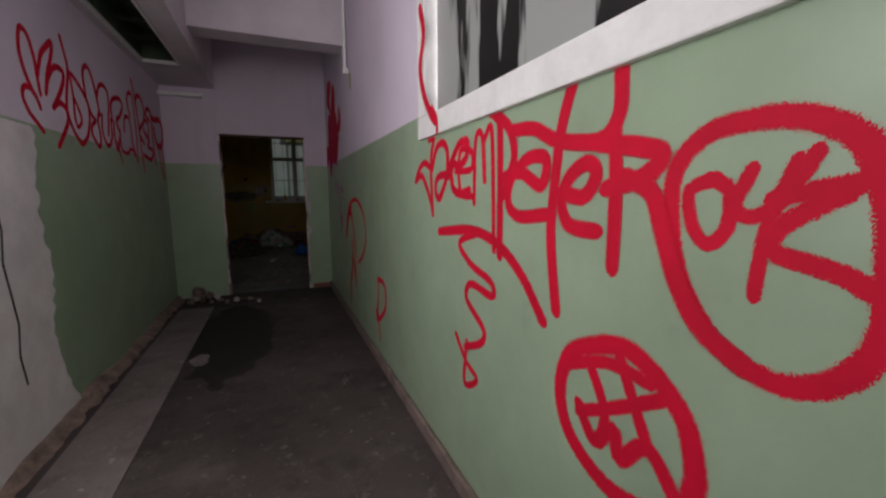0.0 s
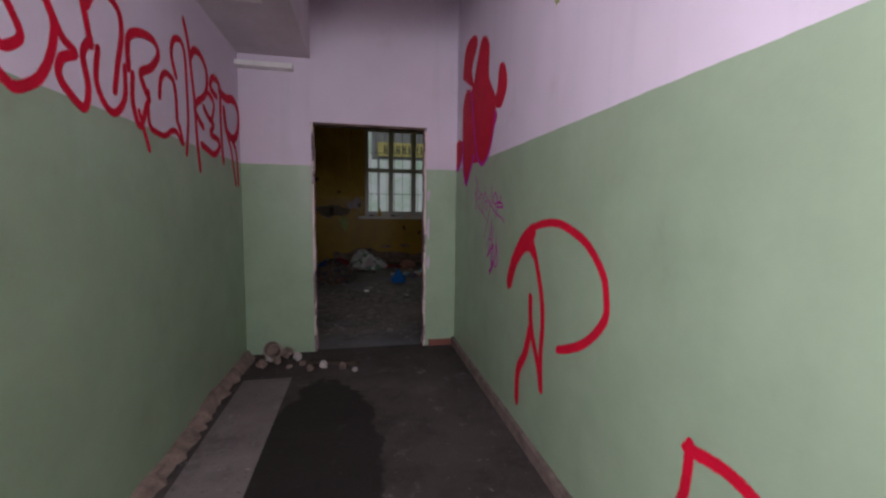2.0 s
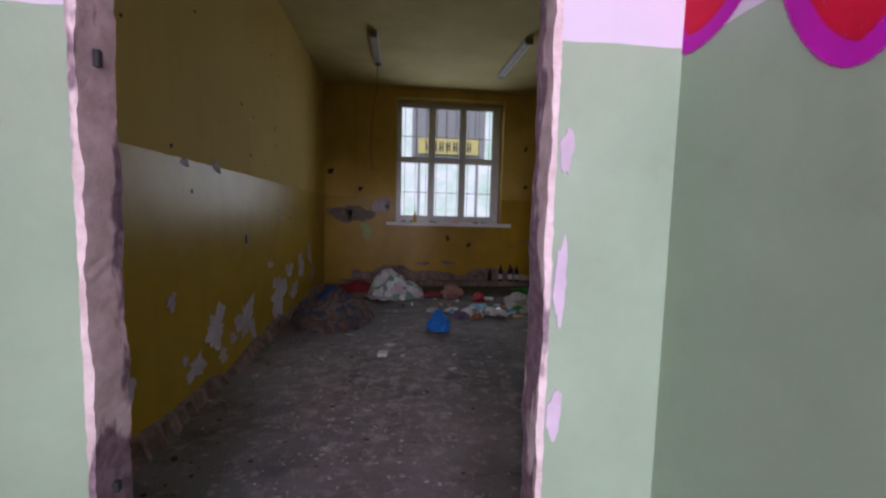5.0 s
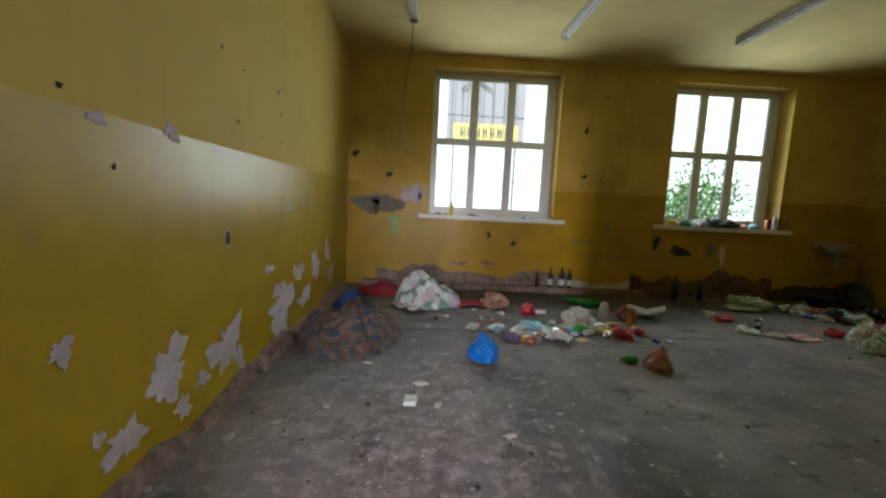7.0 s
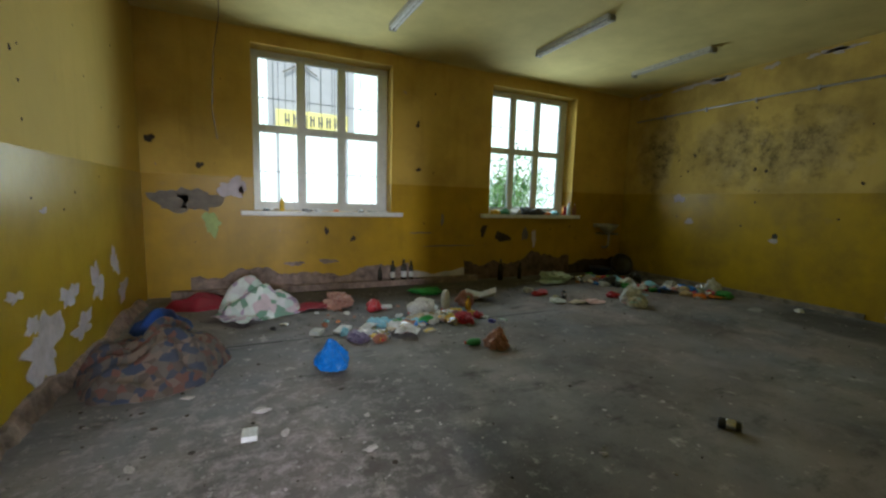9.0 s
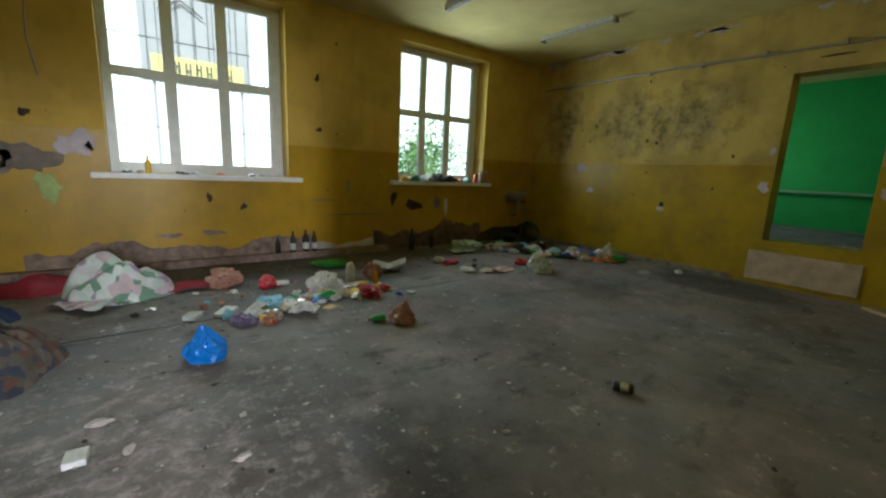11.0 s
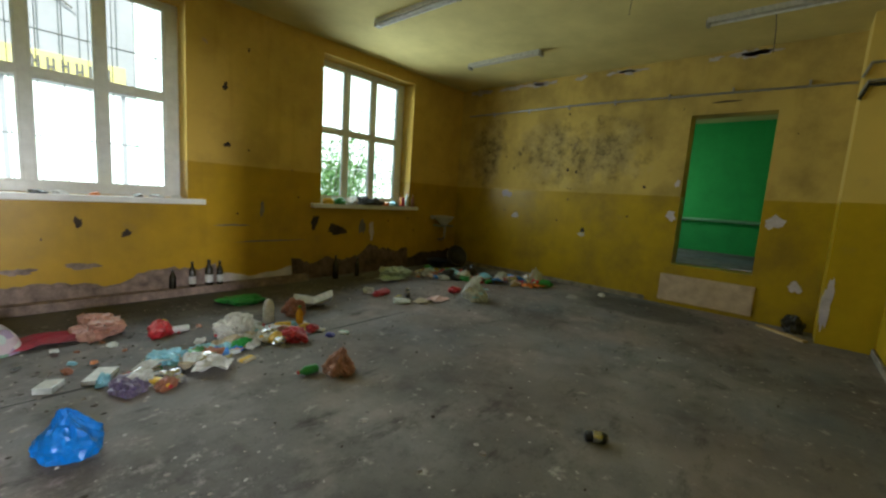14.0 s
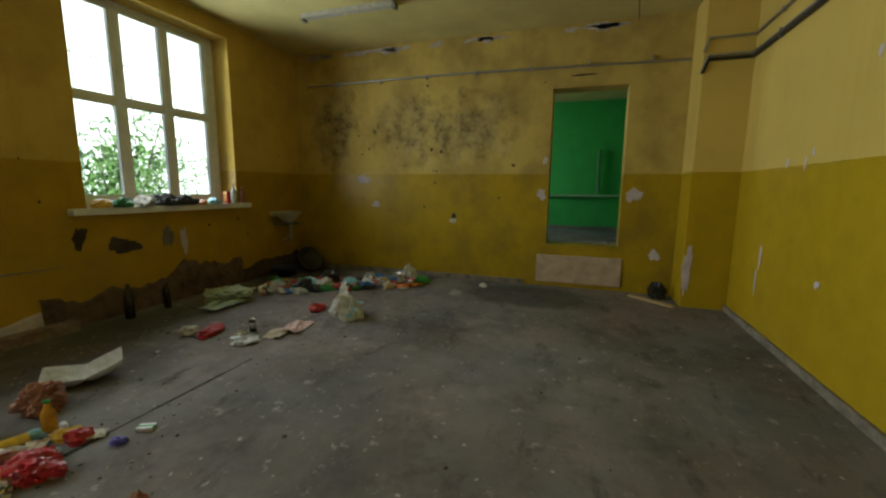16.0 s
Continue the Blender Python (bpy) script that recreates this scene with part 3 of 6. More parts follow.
box(bm, 0.02, 0.31, 0, 0.02, 0.001, 0.033)
box(bm, 0.02, 0.31, 2.28, 2.3, 0.001, 0.033)
part("rim", bm, M["white_paint"], hatch, "pale metal rim")
M["void"] = plain("dark_green_void", (0.06, 0.085, 0.05), 0.8, 0, 0.3, 4)
bm = bm_new()
box(bm, 0.0, 0.012, 0.0, 2.3, 0.036, 0.32)
box(bm, 0.318, 0.33, 0.0, 2.3, 0.036, 0.32)
box(bm, 0.012, 0.318, 0.0, 2.3, 0.308, 0.32)
box(bm, 0.012, 0.318, 2.288, 2.3, 0.036, 0.308)
part("void", bm, M["void"], hatch, "dark green inside of the duct")
for k in range(5):
    part("batten", box(bm_new(), 0.013, 0.317, 0.3 + k * 0.42, 0.335 + k * 0.42, 0.12, 0.15), M["dark"], hatch)
slab("ledge", CX0, CX0 + 0.44, CY1 - 0.09, CY1 - 0.001, 2.43, 2.47, M["white_paint"], "narrow white ledge under the soffit", "trim")
conduit = thing("conduit", (CX1 - 0.03, 6.97, 2.42), "white plastic conduit ending above a torn box", "conduit")
part("pipe", tube(bm_new(), [(0, 0, 0), (0, 0, 0.8)], 0.016, 8), M["white_paint"], conduit)
part("socket_end", box(bm_new(), -0.02, 0.03, -0.02, 0.02, -0.05, 0.0, 0.004), M["white_paint"], conduit)
scar = part("paint_scar", flat_blob(bm_new(), 0.035, 0.08, lambda u, w, d: (CX1 - d, 6.9 + u, 2.3 + w), 0.3, 18, 2), plain("olive_paint", (0.3, 0.34, 0.12), 0.7))
tagged(scar, "olive scar of a removed switch on plaster", "wall patch")

n_ = Nodes("broken_jamb")
bare_ = n_.mix(n_.ramp(n_.noise(14, 5, 0.65), 0.35, 0.65), (0.52, 0.40, 0.38), (0.76, 0.63, 0.62))
old_ = n_.mix(n_.ramp(n_.noise(30, 4, 0.6), 0.4, 0.6), (0.16, 0.10, 0.12), (0.26, 0.18, 0.21))
n_.bump(n_.noise(45, 5, 0.7), 0.5, 0.006)
M["jamb"] = n_.done(n_.mix(n_.ramp(n_.noise(7, 4, 0.55, stretch=(1, 1, 0.35)), 0.5, 0.54), bare_, old_), 0.9)


def jamb(x, sign, seed):
    """The raw edge of a doorway whose frame was torn out: broken plaster in many facets."""
    rnd = random.Random(seed)
    bm = bm_new()
    rows = []
    n = 110
    for k in range(n + 1):
        z = DOOR_Z * k / n
        bulge = 0.006 + 0.003 * math.sin(z * 15 + seed) + 0.002 * math.sin(z * 43)
        e = [max(0.001, bulge + rnd.uniform(-0.0015, 0.002)) for _ in range(5)]
        ys = [CY1 - 0.006, CY1 + 0.02, CY1 + 0.05, CY1 + 0.08, CY1 + THIN + 0.006]
        row = [bm.verts.new((x - sign * 0.004 - sign * 0.004 * rnd.random(), ys[0], z))]
        row += [bm.verts.new((x + sign * (0.004 + e[i]), y + rnd.uniform(-0.002, 0.002), z)) for i, y in enumerate(ys[0:])]
        row += [bm.verts.new((x - sign * 0.004, ys[-1], z))]
        rows.append(row)
    for lo, hi in zip(rows, rows[1:]):
        for i in range(len(lo) - 1):
            bm.faces.new((lo[i], lo[i + 1], hi[i + 1], hi[i]))
    ob = part("door_jamb", bm, M["jamb"])
    return tagged(ob, "raw broken plaster edge of the doorway", "door jamb", kind="structure")


jamb(DOOR_X0, 1, 1)
jamb(DOOR_X1, -1, 2)
bm = bm_new()
box(bm, DOOR_X0 - 0.01, DOOR_X1 + 0.01, CY1 - 0.004, CY1 + THIN + 0.004, DOOR_Z - 0.022, DOOR_Z - 0.002, 0.004)
tagged(part("door_head", bm, M["brown_rubble"]), "dark splintered head of the doorway", "door head", kind="structure")
for k, (z, s) in enumerate(((1.56, 0.018), (0.62, 0.012))):
    tagged(part("hinge_hole", box(bm_new(), DOOR_X0 + 0.008, DOOR_X0 + 0.02, CY1 + 0.04, CY1 + 0.055, z, z + s * 2, 0.003), M["dark"]), "dark hole where a door hinge was", "hole")
M["pink_paint"] = plain("lilac_paint", (0.56, 0.45, 0.55), 0.7, 0, 0.1, 8)
for k, (z, h) in enumerate(((1.12, 0.09), (0.80, 0.07), (1.42, 0.05))):
    tagged(part("paint_patch", flat_blob(bm_new(), 0.016, h, lambda u, w, d: (DOOR_X1 + 0.03 + u, CY1 - d, z + w), 0.25, 20, k), M["pink_paint"]), "lilac paint showing beside the door edge", "wall patch")

M["cement"] = plain("grey_cement", (0.23, 0.2, 0.16), 0.9, 0, 0.25, 9)
M["skirting"] = plain("grimy_skirting", (0.2, 0.15, 0.13), 0.85, 0, 0.25, 8)
tagged(part("baseboard", box(bm_new(), CX1 - 0.03, CX1 - 0.002, CY0, CY1 - 0.002, 0, 0.075, 0.006), M["skirting"]), "grimy cement skirting", "baseboard", kind="structure")
tagged(part("baseboard", box(bm_new(), DOOR_X1 + 0.04, CX1 - 0.032, CY1 - 0.02, CY1 - 0.002, 0, 0.06, 0.005), plain("red_brown_skirting", (0.2, 0.07, 0.05), 0.7)), "red-brown painted skirting", "baseboard", kind="structure")
tagged(part("baseboard", box(bm_new(), CX1 + 0.03, PIL[0] - 0.002, RY0 + 0.002, RY0 + 0.03, 0, 0.07, 0.006), M["cement"]), "bare cement skirting", "baseboard", kind="structure")
tagged(part("baseboard", box(bm_new(), RX1 - 0.03, RX1 - 0.002, 11.4, RY1 - 0.01, 0, 0.07, 0.006), M["cement"]), "bare cement skirting", "baseboard", kind="structure")


def rubble_band(name, along, length, height, depth, seed, to_world, material, label, thin=0.35):
    """A crumbled strip along the foot of a wall, with an uneven top edge and a rough face."""
    rnd = random.Random(seed)
    bm = bm_new()
    n, rows = max(12, int(length / 0.05)), []
    ph = [rnd.uniform(0, 6.28) for _ in range(4)]
    for k in range(n + 1):
        u = along + length * k / n
        h = height * (1 + thin * (math.sin(u * 3.1 + ph[0]) + 0.6 * math.sin(u * 7.7 + ph[1]) + 0.25 * math.sin(u * 15 + ph[2]))) * rnd.uniform(0.93, 1.06)
        d = depth * rnd.uniform(0.7, 1.2)
        rows.append([bm.verts.new(to_world(u, d * 1.5, 0)), bm.verts.new(to_world(u, d + rnd.uniform(-0.3, 0.3) * depth, h * 0.4)), bm.verts.new(to_world(u, d * 0.6, h * 0.9)), bm.verts.new(to_world(u, 0.001, h))])
    for lo, hi in zip(rows, rows[1:]):
        for i in range(3):
            bm.faces.new((lo[i], hi[i], hi[i + 1], lo[i + 1]))
    return tagged(part(name, bm, material), label, "wall damage", kind="structure")


on_west = lambda y, d, z: (WEST_X + (y - CY1 - THIN) * WEST_TURN + d, y, z)
on_cwest = lambda y, d, z: (CX0 + d, y, z)
on_north = lambda x, d, z: (x, RY1 - d, z)
on_east = lambda y, d, z: (RX1 - d, y, z)
rubble_band("broken_skirting", 1.0, 7.8, 0.05, 0.055, 3, on_cwest, M["brick_rubble"], "crumbling edge where the skirting broke away")
rubble_band("broken_skirting", CY1 + THIN, 5.9, 0.09, 0.05, 4, on_west, M["brick_rubble"], "crumbling foot of the yellow wall")
rubble_band("broken_plaster", 0.5, 3.0, 0.26, 0.03, 5, on_north, M["brick_rubble"], "band of bare brown mortar under the window", 0.22)
rubble_band("broken_plaster", 3.5, 1.0, 0.19, 0.03, 6, on_north, M["plaster"], "pale plaster broken off above the floor", 0.2)
rubble_band("broken_plaster", 4.5, 2.3, 0.33, 0.035, 8, on_north, M["brown_rubble"], "sooty brown mortar under the second window", 0.26)
rubble_band("broken_plaster", 6.8, 1.45, 0.24, 0.03, 9, on_north, M["dark_rubble"], "dark damp mortar in the corner by the sink", 0.15)
slab("pipe_channel", 0.3, 4.7, RY1 - 0.17, RY1 - 0.045, 0.0, 0.09, M["brick_rubble"], "low cement ledge along the window wall", "ledge")

# raw white plaster on the near part of the corridor's west wall
bm = bm_new()
rnd = random.Random(12)
edge = []
for k in range(60):
    z = 2.62 * k / 59
    y = 5.9 + 0.03 * math.sin(z * 9) + rnd.uniform(-0.025, 0.025) + (0.16 if z < 0.3 else 0) * (1 - z / 0.3)
    edge.append((y, z))
for (ya, za), (yb, zb) in zip(edge, edge[1:]):
    if za > 1.62:
        ya, yb = min(ya, 5.58), min(yb, 5.58)
    vs = [bm.verts.new(p) for p in ((CX0 + 0.012, 4.43, za), (CX0 + 0.012, ya, za), (CX0 + 0.012, yb, zb), (CX0 + 0.012, 4.43, zb), (CX0 + 0.001, ya + 0.012, za), (CX0 + 0.001, yb + 0.012, zb))]
    bm.faces.new((vs[0], vs[1], vs[2], vs[3]))
    bm.faces.new((vs[1], vs[4], vs[5], vs[2]))
bmesh.ops.remove_doubles(bm, verts=bm.verts, dist=1e-4)
M["skim"] = plain("whitened_plaster", (0.74, 0.70, 0.71), 0.85, 0, 0.1, 3.5)
tagged(part("plaster_skim", bm, M["skim"]), "rough whitened plaster covering the old green paint", "wall patch", kind="structure")
M["green_old"] = plain("old_green_paint", (0.36, 0.45, 0.14), 0.6, 0, 0.2, 6)
tagged(part("paint_patch", flat_blob(bm_new(), 0.07, 0.42, lambda u, w, d: (CX0 + 0.013 + d, 5.42 + u, 2.2 + w), 0.2, 30, 4), M["green_old"]), "flaking yellow-green paint strip on plaster", "wall patch")
crack = bm_new()
tube(crack, [(CX0 + 0.012, 5.5 + 0.02 * math.sin(k * 2.1) + 0.008 * k, 1.27 - 0.15 * k) for k in range(7)], 0.006, 5)
tagged(part("wall_crack", crack, M["dark"]), "dark crack running down the plaster", "crack")

# ---- spray paint ----
M["red_spray"] = spray("red_spray_paint", (0.60, 0.002, 0.03))
M["violet_spray"] = spray("violet_spray_paint", (0.52, 0.008, 0.40))


class Tag:
    """One piece of graffiti on a wall: ribbons that lie a few millimetres off it."""

    def __init__(self, x, side):
        self.pieces, self.x, self.side, self.lift = [], x, side, 0.0005

    def add(self, name="stroke"):
        bm = bm_new()
        self.pieces.append((name, bm))
        return bm


def smooth_line(pts, steps=7):
    p = [Vector(q) for q in (pts[0], *pts, pts[-1])]
    out = []
    for a, b, c, d in zip(p, p[1:], p[2:], p[3:]):
        for k in range(steps):
            t = k / steps
            out.append(0.5 * (2 * b + (c - a) * t + (2 * a - 5 * b + 4 * c - d) * t * t + (3 * b - a - 3 * c + d) * t ** 3))
    return out + [p[-2]]


def stroke(tag, width, *pts):
    """A sprayed line through points (along the wall, height), with round soft ends."""
    line = smooth_line(pts)
    half = width * 0.78
    bm = tag.add()
    uv = bm.loops.layers.uv.new("UVMap")
    first, last = (line[0] - line[1]).normalized(), (line[-1] - line[-2]).normalized()
    caps = [(line[0] + first * half * c, math.sqrt(max(0.02, 1 - c * c))) for c in (1.0, 0.7, 0.35)]
    tail = [(line[-1] + last * half * c, math.sqrt(max(0.02, 1 - c * c))) for c in (0.35, 0.7, 1.0)]
    run = caps + [(q, 1.0) for q in line] + tail
    prev = None
    for i, (q, s) in enumerate(run):
        a, b = run[max(0, i - 1)][0], run[min(len(run) - 1, i + 1)][0]
        d = (b - a)
        d = d.normalized() if d.length > 1e-6 else Vector((1, 0))
        nrm = Vector((-d.y, d.x)) * half * s
        tag.lift += 0.000001
        row = [bm.verts.new((tag.x + tag.side * tag.lift, q.x + k * nrm.x, q.y + k * nrm.y)) for k in (-1, 0, 1)]
        if prev:
            for j in (0, 1):
                f = bm.faces.new((prev[j], prev[j + 1], row[j + 1], row[j]))
                for loop, v in zip(f.loops, (j - 1, j, j, j - 1)):
                    loop[uv].uv = (0.0, v)
        prev = row
    tag.lift += 0.00004


def filled(tag, *pts):
    """A solid sprayed lobe inside a smooth closed outline, soft at its rim."""
    line = smooth_line((*pts, pts[0]))
    mid = sum(line, Vector((0, 0))) / len(line)
    bm = tag.add("fill")
    uv = bm.loops.layers.uv.new("UVMap")
    tag.lift += 0.00005
    at = lambda q: bm.verts.new((tag.x + tag.side * tag.lift, q.x, q.y))
    rings = [[at(mid + (q - mid) * k) for q in line[:-1]] for k in (0.0, 0.94, 1.06)]
    for (va, vb), lo, hi in zip(((0.0, 0.5), (0.5, 1.0)), rings, rings[1:]):
        for i in range(len(lo)):
            j = (i + 1) % len(lo)
            f = bm.faces.new((lo[i], lo[j], hi[j], hi[i]))
            for loop, v in zip(f.loops, (va, va, vb, vb)):
                loop[uv].uv = (0.0, v)


def finish(tag, material, label):
    spots = [v.co for _, bm in tag.pieces for v in bm.verts]
    base = Vector((tag.x, sum(c.y for c in spots) / len(spots), min(c.z for c in spots)))
    ob = thing("graffiti", base, label, "graffiti", "graffiti on the corridor walls")
    for name, bm in tag.pieces:
        bmesh.ops.translate(bm, vec=-base, verts=bm.verts)
        part(name, bm, material, ob)
    return ob


east_tag, ring_tag, scribble, grid_tag, big_letter, small_letter, violet_tag = [Tag(CX1, -1) for _ in range(7)]
west_tag, creature, creature_rim, frame_tag = Tag(CX0, 1), Tag(CX1, -1), Tag(CX1, -1), Tag(CX1 - 0.02, -1)
stroke(east_tag, 0.0300, (5.09, 1.35), (5.04, 1.40), (4.96, 1.43), (4.90, 1.41))
stroke(east_tag, 0.0300, (5.08, 1.35), (5.00, 1.37), (4.93, 1.31), (4.88, 1.25), (4.85, 1.19))
stroke(east_tag, 0.0300, (4.88, 1.53), (4.83, 1.53), (4.86, 1.47), (4.87, 1.39), (4.86, 1.29), (4.85, 1.19))
stroke(east_tag, 0.0320, (4.85, 1.40), (4.80, 1.48), (4.73, 1.50), (4.68, 1.47), (4.67, 1.41), (4.69, 1.34), (4.75, 1.27), (4.78, 1.26), (4.81, 1.29), (4.80, 1.34), (4.75, 1.36), (4.66, 1.36))
stroke(east_tag, 0.0340, (4.66, 1.36), (4.63, 1.41), (4.56, 1.47), (4.51, 1.48), (4.48, 1.47), (4.49, 1.42), (4.55, 1.39), (4.61, 1.40), (4.63, 1.36), (4.61, 1.30), (4.54, 1.28), (4.47, 1.29))
stroke(east_tag, 0.0247, (4.58, 1.37), (4.45, 1.37), (4.44, 1.43), (4.53, 1.45), (4.56, 1.38), (4.53, 1.28), (4.44, 1.27))
stroke(east_tag, 0.0246, (4.42, 1.25), (4.41, 1.47), (4.36, 1.48), (4.34, 1.33))
stroke(east_tag, 0.0243, (4.34, 1.47), (4.29, 1.48), (4.27, 1.09))
stroke(east_tag, 0.0365, (4.29, 1.55), (4.24, 1.52), (4.23, 1.08))
stroke(east_tag, 0.0370, (4.26, 1.53), (4.18, 1.48), (4.15, 1.39), (4.21, 1.28))
stroke(east_tag, 0.0379, (4.16, 1.47), (4.05, 1.46), (3.96, 1.42), (3.86, 1.40), (3.78, 1.40), (3.74, 1.45), (3.74, 1.53))
stroke(east_tag, 0.0370, (4.21, 1.33), (4.11, 1.34), (4.01, 1.30), (3.99, 1.37), (4.07, 1.38), (4.16, 1.33), (4.18, 1.25), (4.12, 1.21), (3.99, 1.22))
stroke(east_tag, 0.0370, (3.89, 1.55), (3.93, 1.44), (3.95, 1.30), (3.96, 1.16), (3.93, 0.97))
stroke(east_tag, 0.0376, (3.91, 1.28), (3.84, 1.27), (3.80, 1.32), (3.83, 1.35), (3.89, 1.32), (3.92, 1.26), (3.89, 1.20), (3.80, 1.19))
stroke(east_tag, 0.0364, (3.75, 1.41), (3.74, 1.28), (3.74, 1.12))
stroke(east_tag, 0.0392, (3.79, 1.39), (3.68, 1.37), (3.63, 1.35), (3.67, 1.31), (3.76, 1.29))
stroke(east_tag, 0.0383, (3.71, 1.31), (3.65, 1.28), (3.62, 1.21), (3.58, 1.11), (3.53, 1.04), (3.46, 1.00))
stroke(ring_tag, 0.0342, (3.46, 1.39), (3.54, 1.38), (3.60, 1.32), (3.60, 1.21), (3.57, 1.11), (3.50, 1.02), (3.41, 0.99), (3.34, 1.02), (3.30, 1.09), (3.30, 1.18), (3.31, 1.26), (3.34, 1.34), (3.40, 1.38), (3.46, 1.39))
stroke(ring_tag, 0.0245, (3.53, 1.30), (3.57, 1.28), (3.56, 1.22), (3.53, 1.19), (3.50, 1.22), (3.50, 1.28), (3.53, 1.30))
stroke(ring_tag, 0.0226, (3.47, 1.31), (3.49, 1.26), (3.47, 1.24), (3.43, 1.26), (3.39, 1.33))
stroke(ring_tag, 0.0213, (3.41, 1.32), (3.44, 1.23), (3.45, 1.12))
stroke(ring_tag, 0.0275, (3.35, 1.28), (3.42, 1.23), (3.43, 1.19), (3.35, 1.17), (3.30, 1.14), (3.26, 1.09))
stroke(ring_tag, 0.0262, (3.43, 1.27), (3.39, 1.28), (3.34, 1.29))
stroke(scribble, 0.0368, (4.76, 1.11), (4.45, 1.14), (4.25, 1.11), (4.10, 1.03), (3.99, 0.92))
stroke(scribble, 0.0286, (4.41, 1.13), (4.55, 1.08), (4.45, 1.01), (4.29, 0.97), (4.28, 0.92), (4.45, 0.93), (4.48, 0.86), (4.34, 0.78), (4.36, 0.72), (4.49, 0.66))
stroke(scribble, 0.0253, (4.58, 0.68), (4.49, 0.60), (4.39, 0.56), (4.50, 0.50), (4.48, 0.68))
stroke(grid_tag, 0.0442, (3.75, 0.93), (3.86, 0.87), (3.90, 0.76), (3.86, 0.65), (3.73, 0.59), (3.59, 0.62), (3.52, 0.71), (3.53, 0.82), (3.58, 0.89), (3.67, 0.94), (3.75, 0.93))
stroke(grid_tag, 0.0306, (3.86, 0.84), (3.74, 0.89), (3.63, 0.89))
stroke(grid_tag, 0.0297, (3.82, 0.73), (3.70, 0.80), (3.58, 0.88))
stroke(grid_tag, 0.0299, (3.79, 0.86), (3.74, 0.77), (3.75, 0.69))
stroke(grid_tag, 0.0311, (3.70, 0.91), (3.65, 0.81), (3.62, 0.75))
stroke(grid_tag, 0.0358, (3.82, 0.74), (3.77, 0.68), (3.71, 0.74), (3.69, 0.68), (3.62, 0.75), (3.54, 0.67))
stroke(small_letter, 0.0317, (6.01, 0.65), (6.02, 0.51), (6.07, 0.32))
stroke(small_letter, 0.0374, (6.01, 0.64), (5.89, 0.65), (5.80, 0.61), (5.80, 0.49), (5.88, 0.41), (6.06, 0.31), (6.09, 0.38))
stroke(small_letter, 0.0329, (6.05, 0.42), (5.99, 0.19))
stroke(violet_tag, 0.0087, (8.18, 1.55), (8.15, 1.50), (8.15, 1.39), (8.16, 1.30))
stroke(violet_tag, 0.0089, (8.18, 1.55), (8.11, 1.49), (8.12, 1.45), (8.15, 1.41))
stroke(violet_tag, 0.0089, (8.17, 1.42), (8.13, 1.35), (8.06, 1.30))
stroke(violet_tag, 0.0082, (8.13, 1.37), (8.05, 1.39), (8.05, 1.42), (8.09, 1.44), (8.12, 1.41), (8.09, 1.37))
stroke(violet_tag, 0.0089, (7.97, 1.40), (8.01, 1.41), (8.04, 1.39), (8.04, 1.31), (7.99, 1.28), (7.96, 1.27))
stroke(violet_tag, 0.0087, (7.92, 1.46), (7.93, 1.41), (7.97, 1.35), (7.96, 1.28), (7.89, 1.23))
stroke(violet_tag, 0.0086, (7.97, 1.40), (7.97, 1.34))
stroke(violet_tag, 0.0089, (7.88, 1.35), (7.91, 1.35), (7.92, 1.32), (7.89, 1.29), (7.86, 1.31), (7.87, 1.35), (7.90, 1.36))
stroke(violet_tag, 0.0104, (7.92, 1.42), (7.87, 1.38), (7.79, 1.33), (7.71, 1.29), (7.63, 1.26), (7.55, 1.24), (7.51, 1.22))
stroke(violet_tag, 0.0092, (7.77, 1.46), (7.77, 1.39), (7.79, 1.33), (7.84, 1.23), (7.91, 1.10))
stroke(violet_tag, 0.0123, (7.68, 1.41), (7.73, 1.38), (7.74, 1.35), (7.71, 1.34), (7.68, 1.33), (7.65, 1.35), (7.66, 1.38), (7.68, 1.41))
stroke(violet_tag, 0.0087, (7.64, 1.38), (7.67, 1.33), (7.68, 1.31))
stroke(violet_tag, 0.0121, (7.58, 1.38), (7.60, 1.35), (7.64, 1.33), (7.67, 1.25))
stroke(violet_tag, 0.0127, (7.64, 1.34), (7.60, 1.34), (7.55, 1.33), (7.54, 1.31), (7.56, 1.31), (7.64, 1.31))
stroke(violet_tag, 0.0097, (7.76, 1.22), (7.77, 1.15), (7.84, 1.04))
stroke(violet_tag, 0.0099, (7.76, 1.22), (7.75, 1.15), (7.76, 1.10), (7.79, 1.09))
stroke(violet_tag, 0.0097, (7.71, 1.18), (7.73, 1.10), (7.78, 1.04), (7.83, 0.97))
stroke(violet_tag, 0.0182, (7.83, 0.97), (7.79, 1.00), (7.71, 1.06), (7.74, 0.98), (7.74, 0.90), (7.78, 0.87))
stroke(violet_tag, 0.0103, (7.65, 1.13), (7.66, 1.04), (7.71, 0.95), (7.77, 0.85))
stroke(violet_tag, 0.0119, (7.77, 0.85), (7.69, 0.94), (7.64, 1.02), (7.64, 1.07), (7.62, 0.97), (7.64, 0.92), (7.67, 0.92), (7.71, 0.94))
stroke(west_tag, 0.0299, (6.06, 1.64), (6.00, 1.68), (5.94, 1.72), (5.90, 1.78), (5.90, 1.82), (5.93, 1.85), (5.98, 1.85), (6.03, 1.82), (6.06, 1.77))
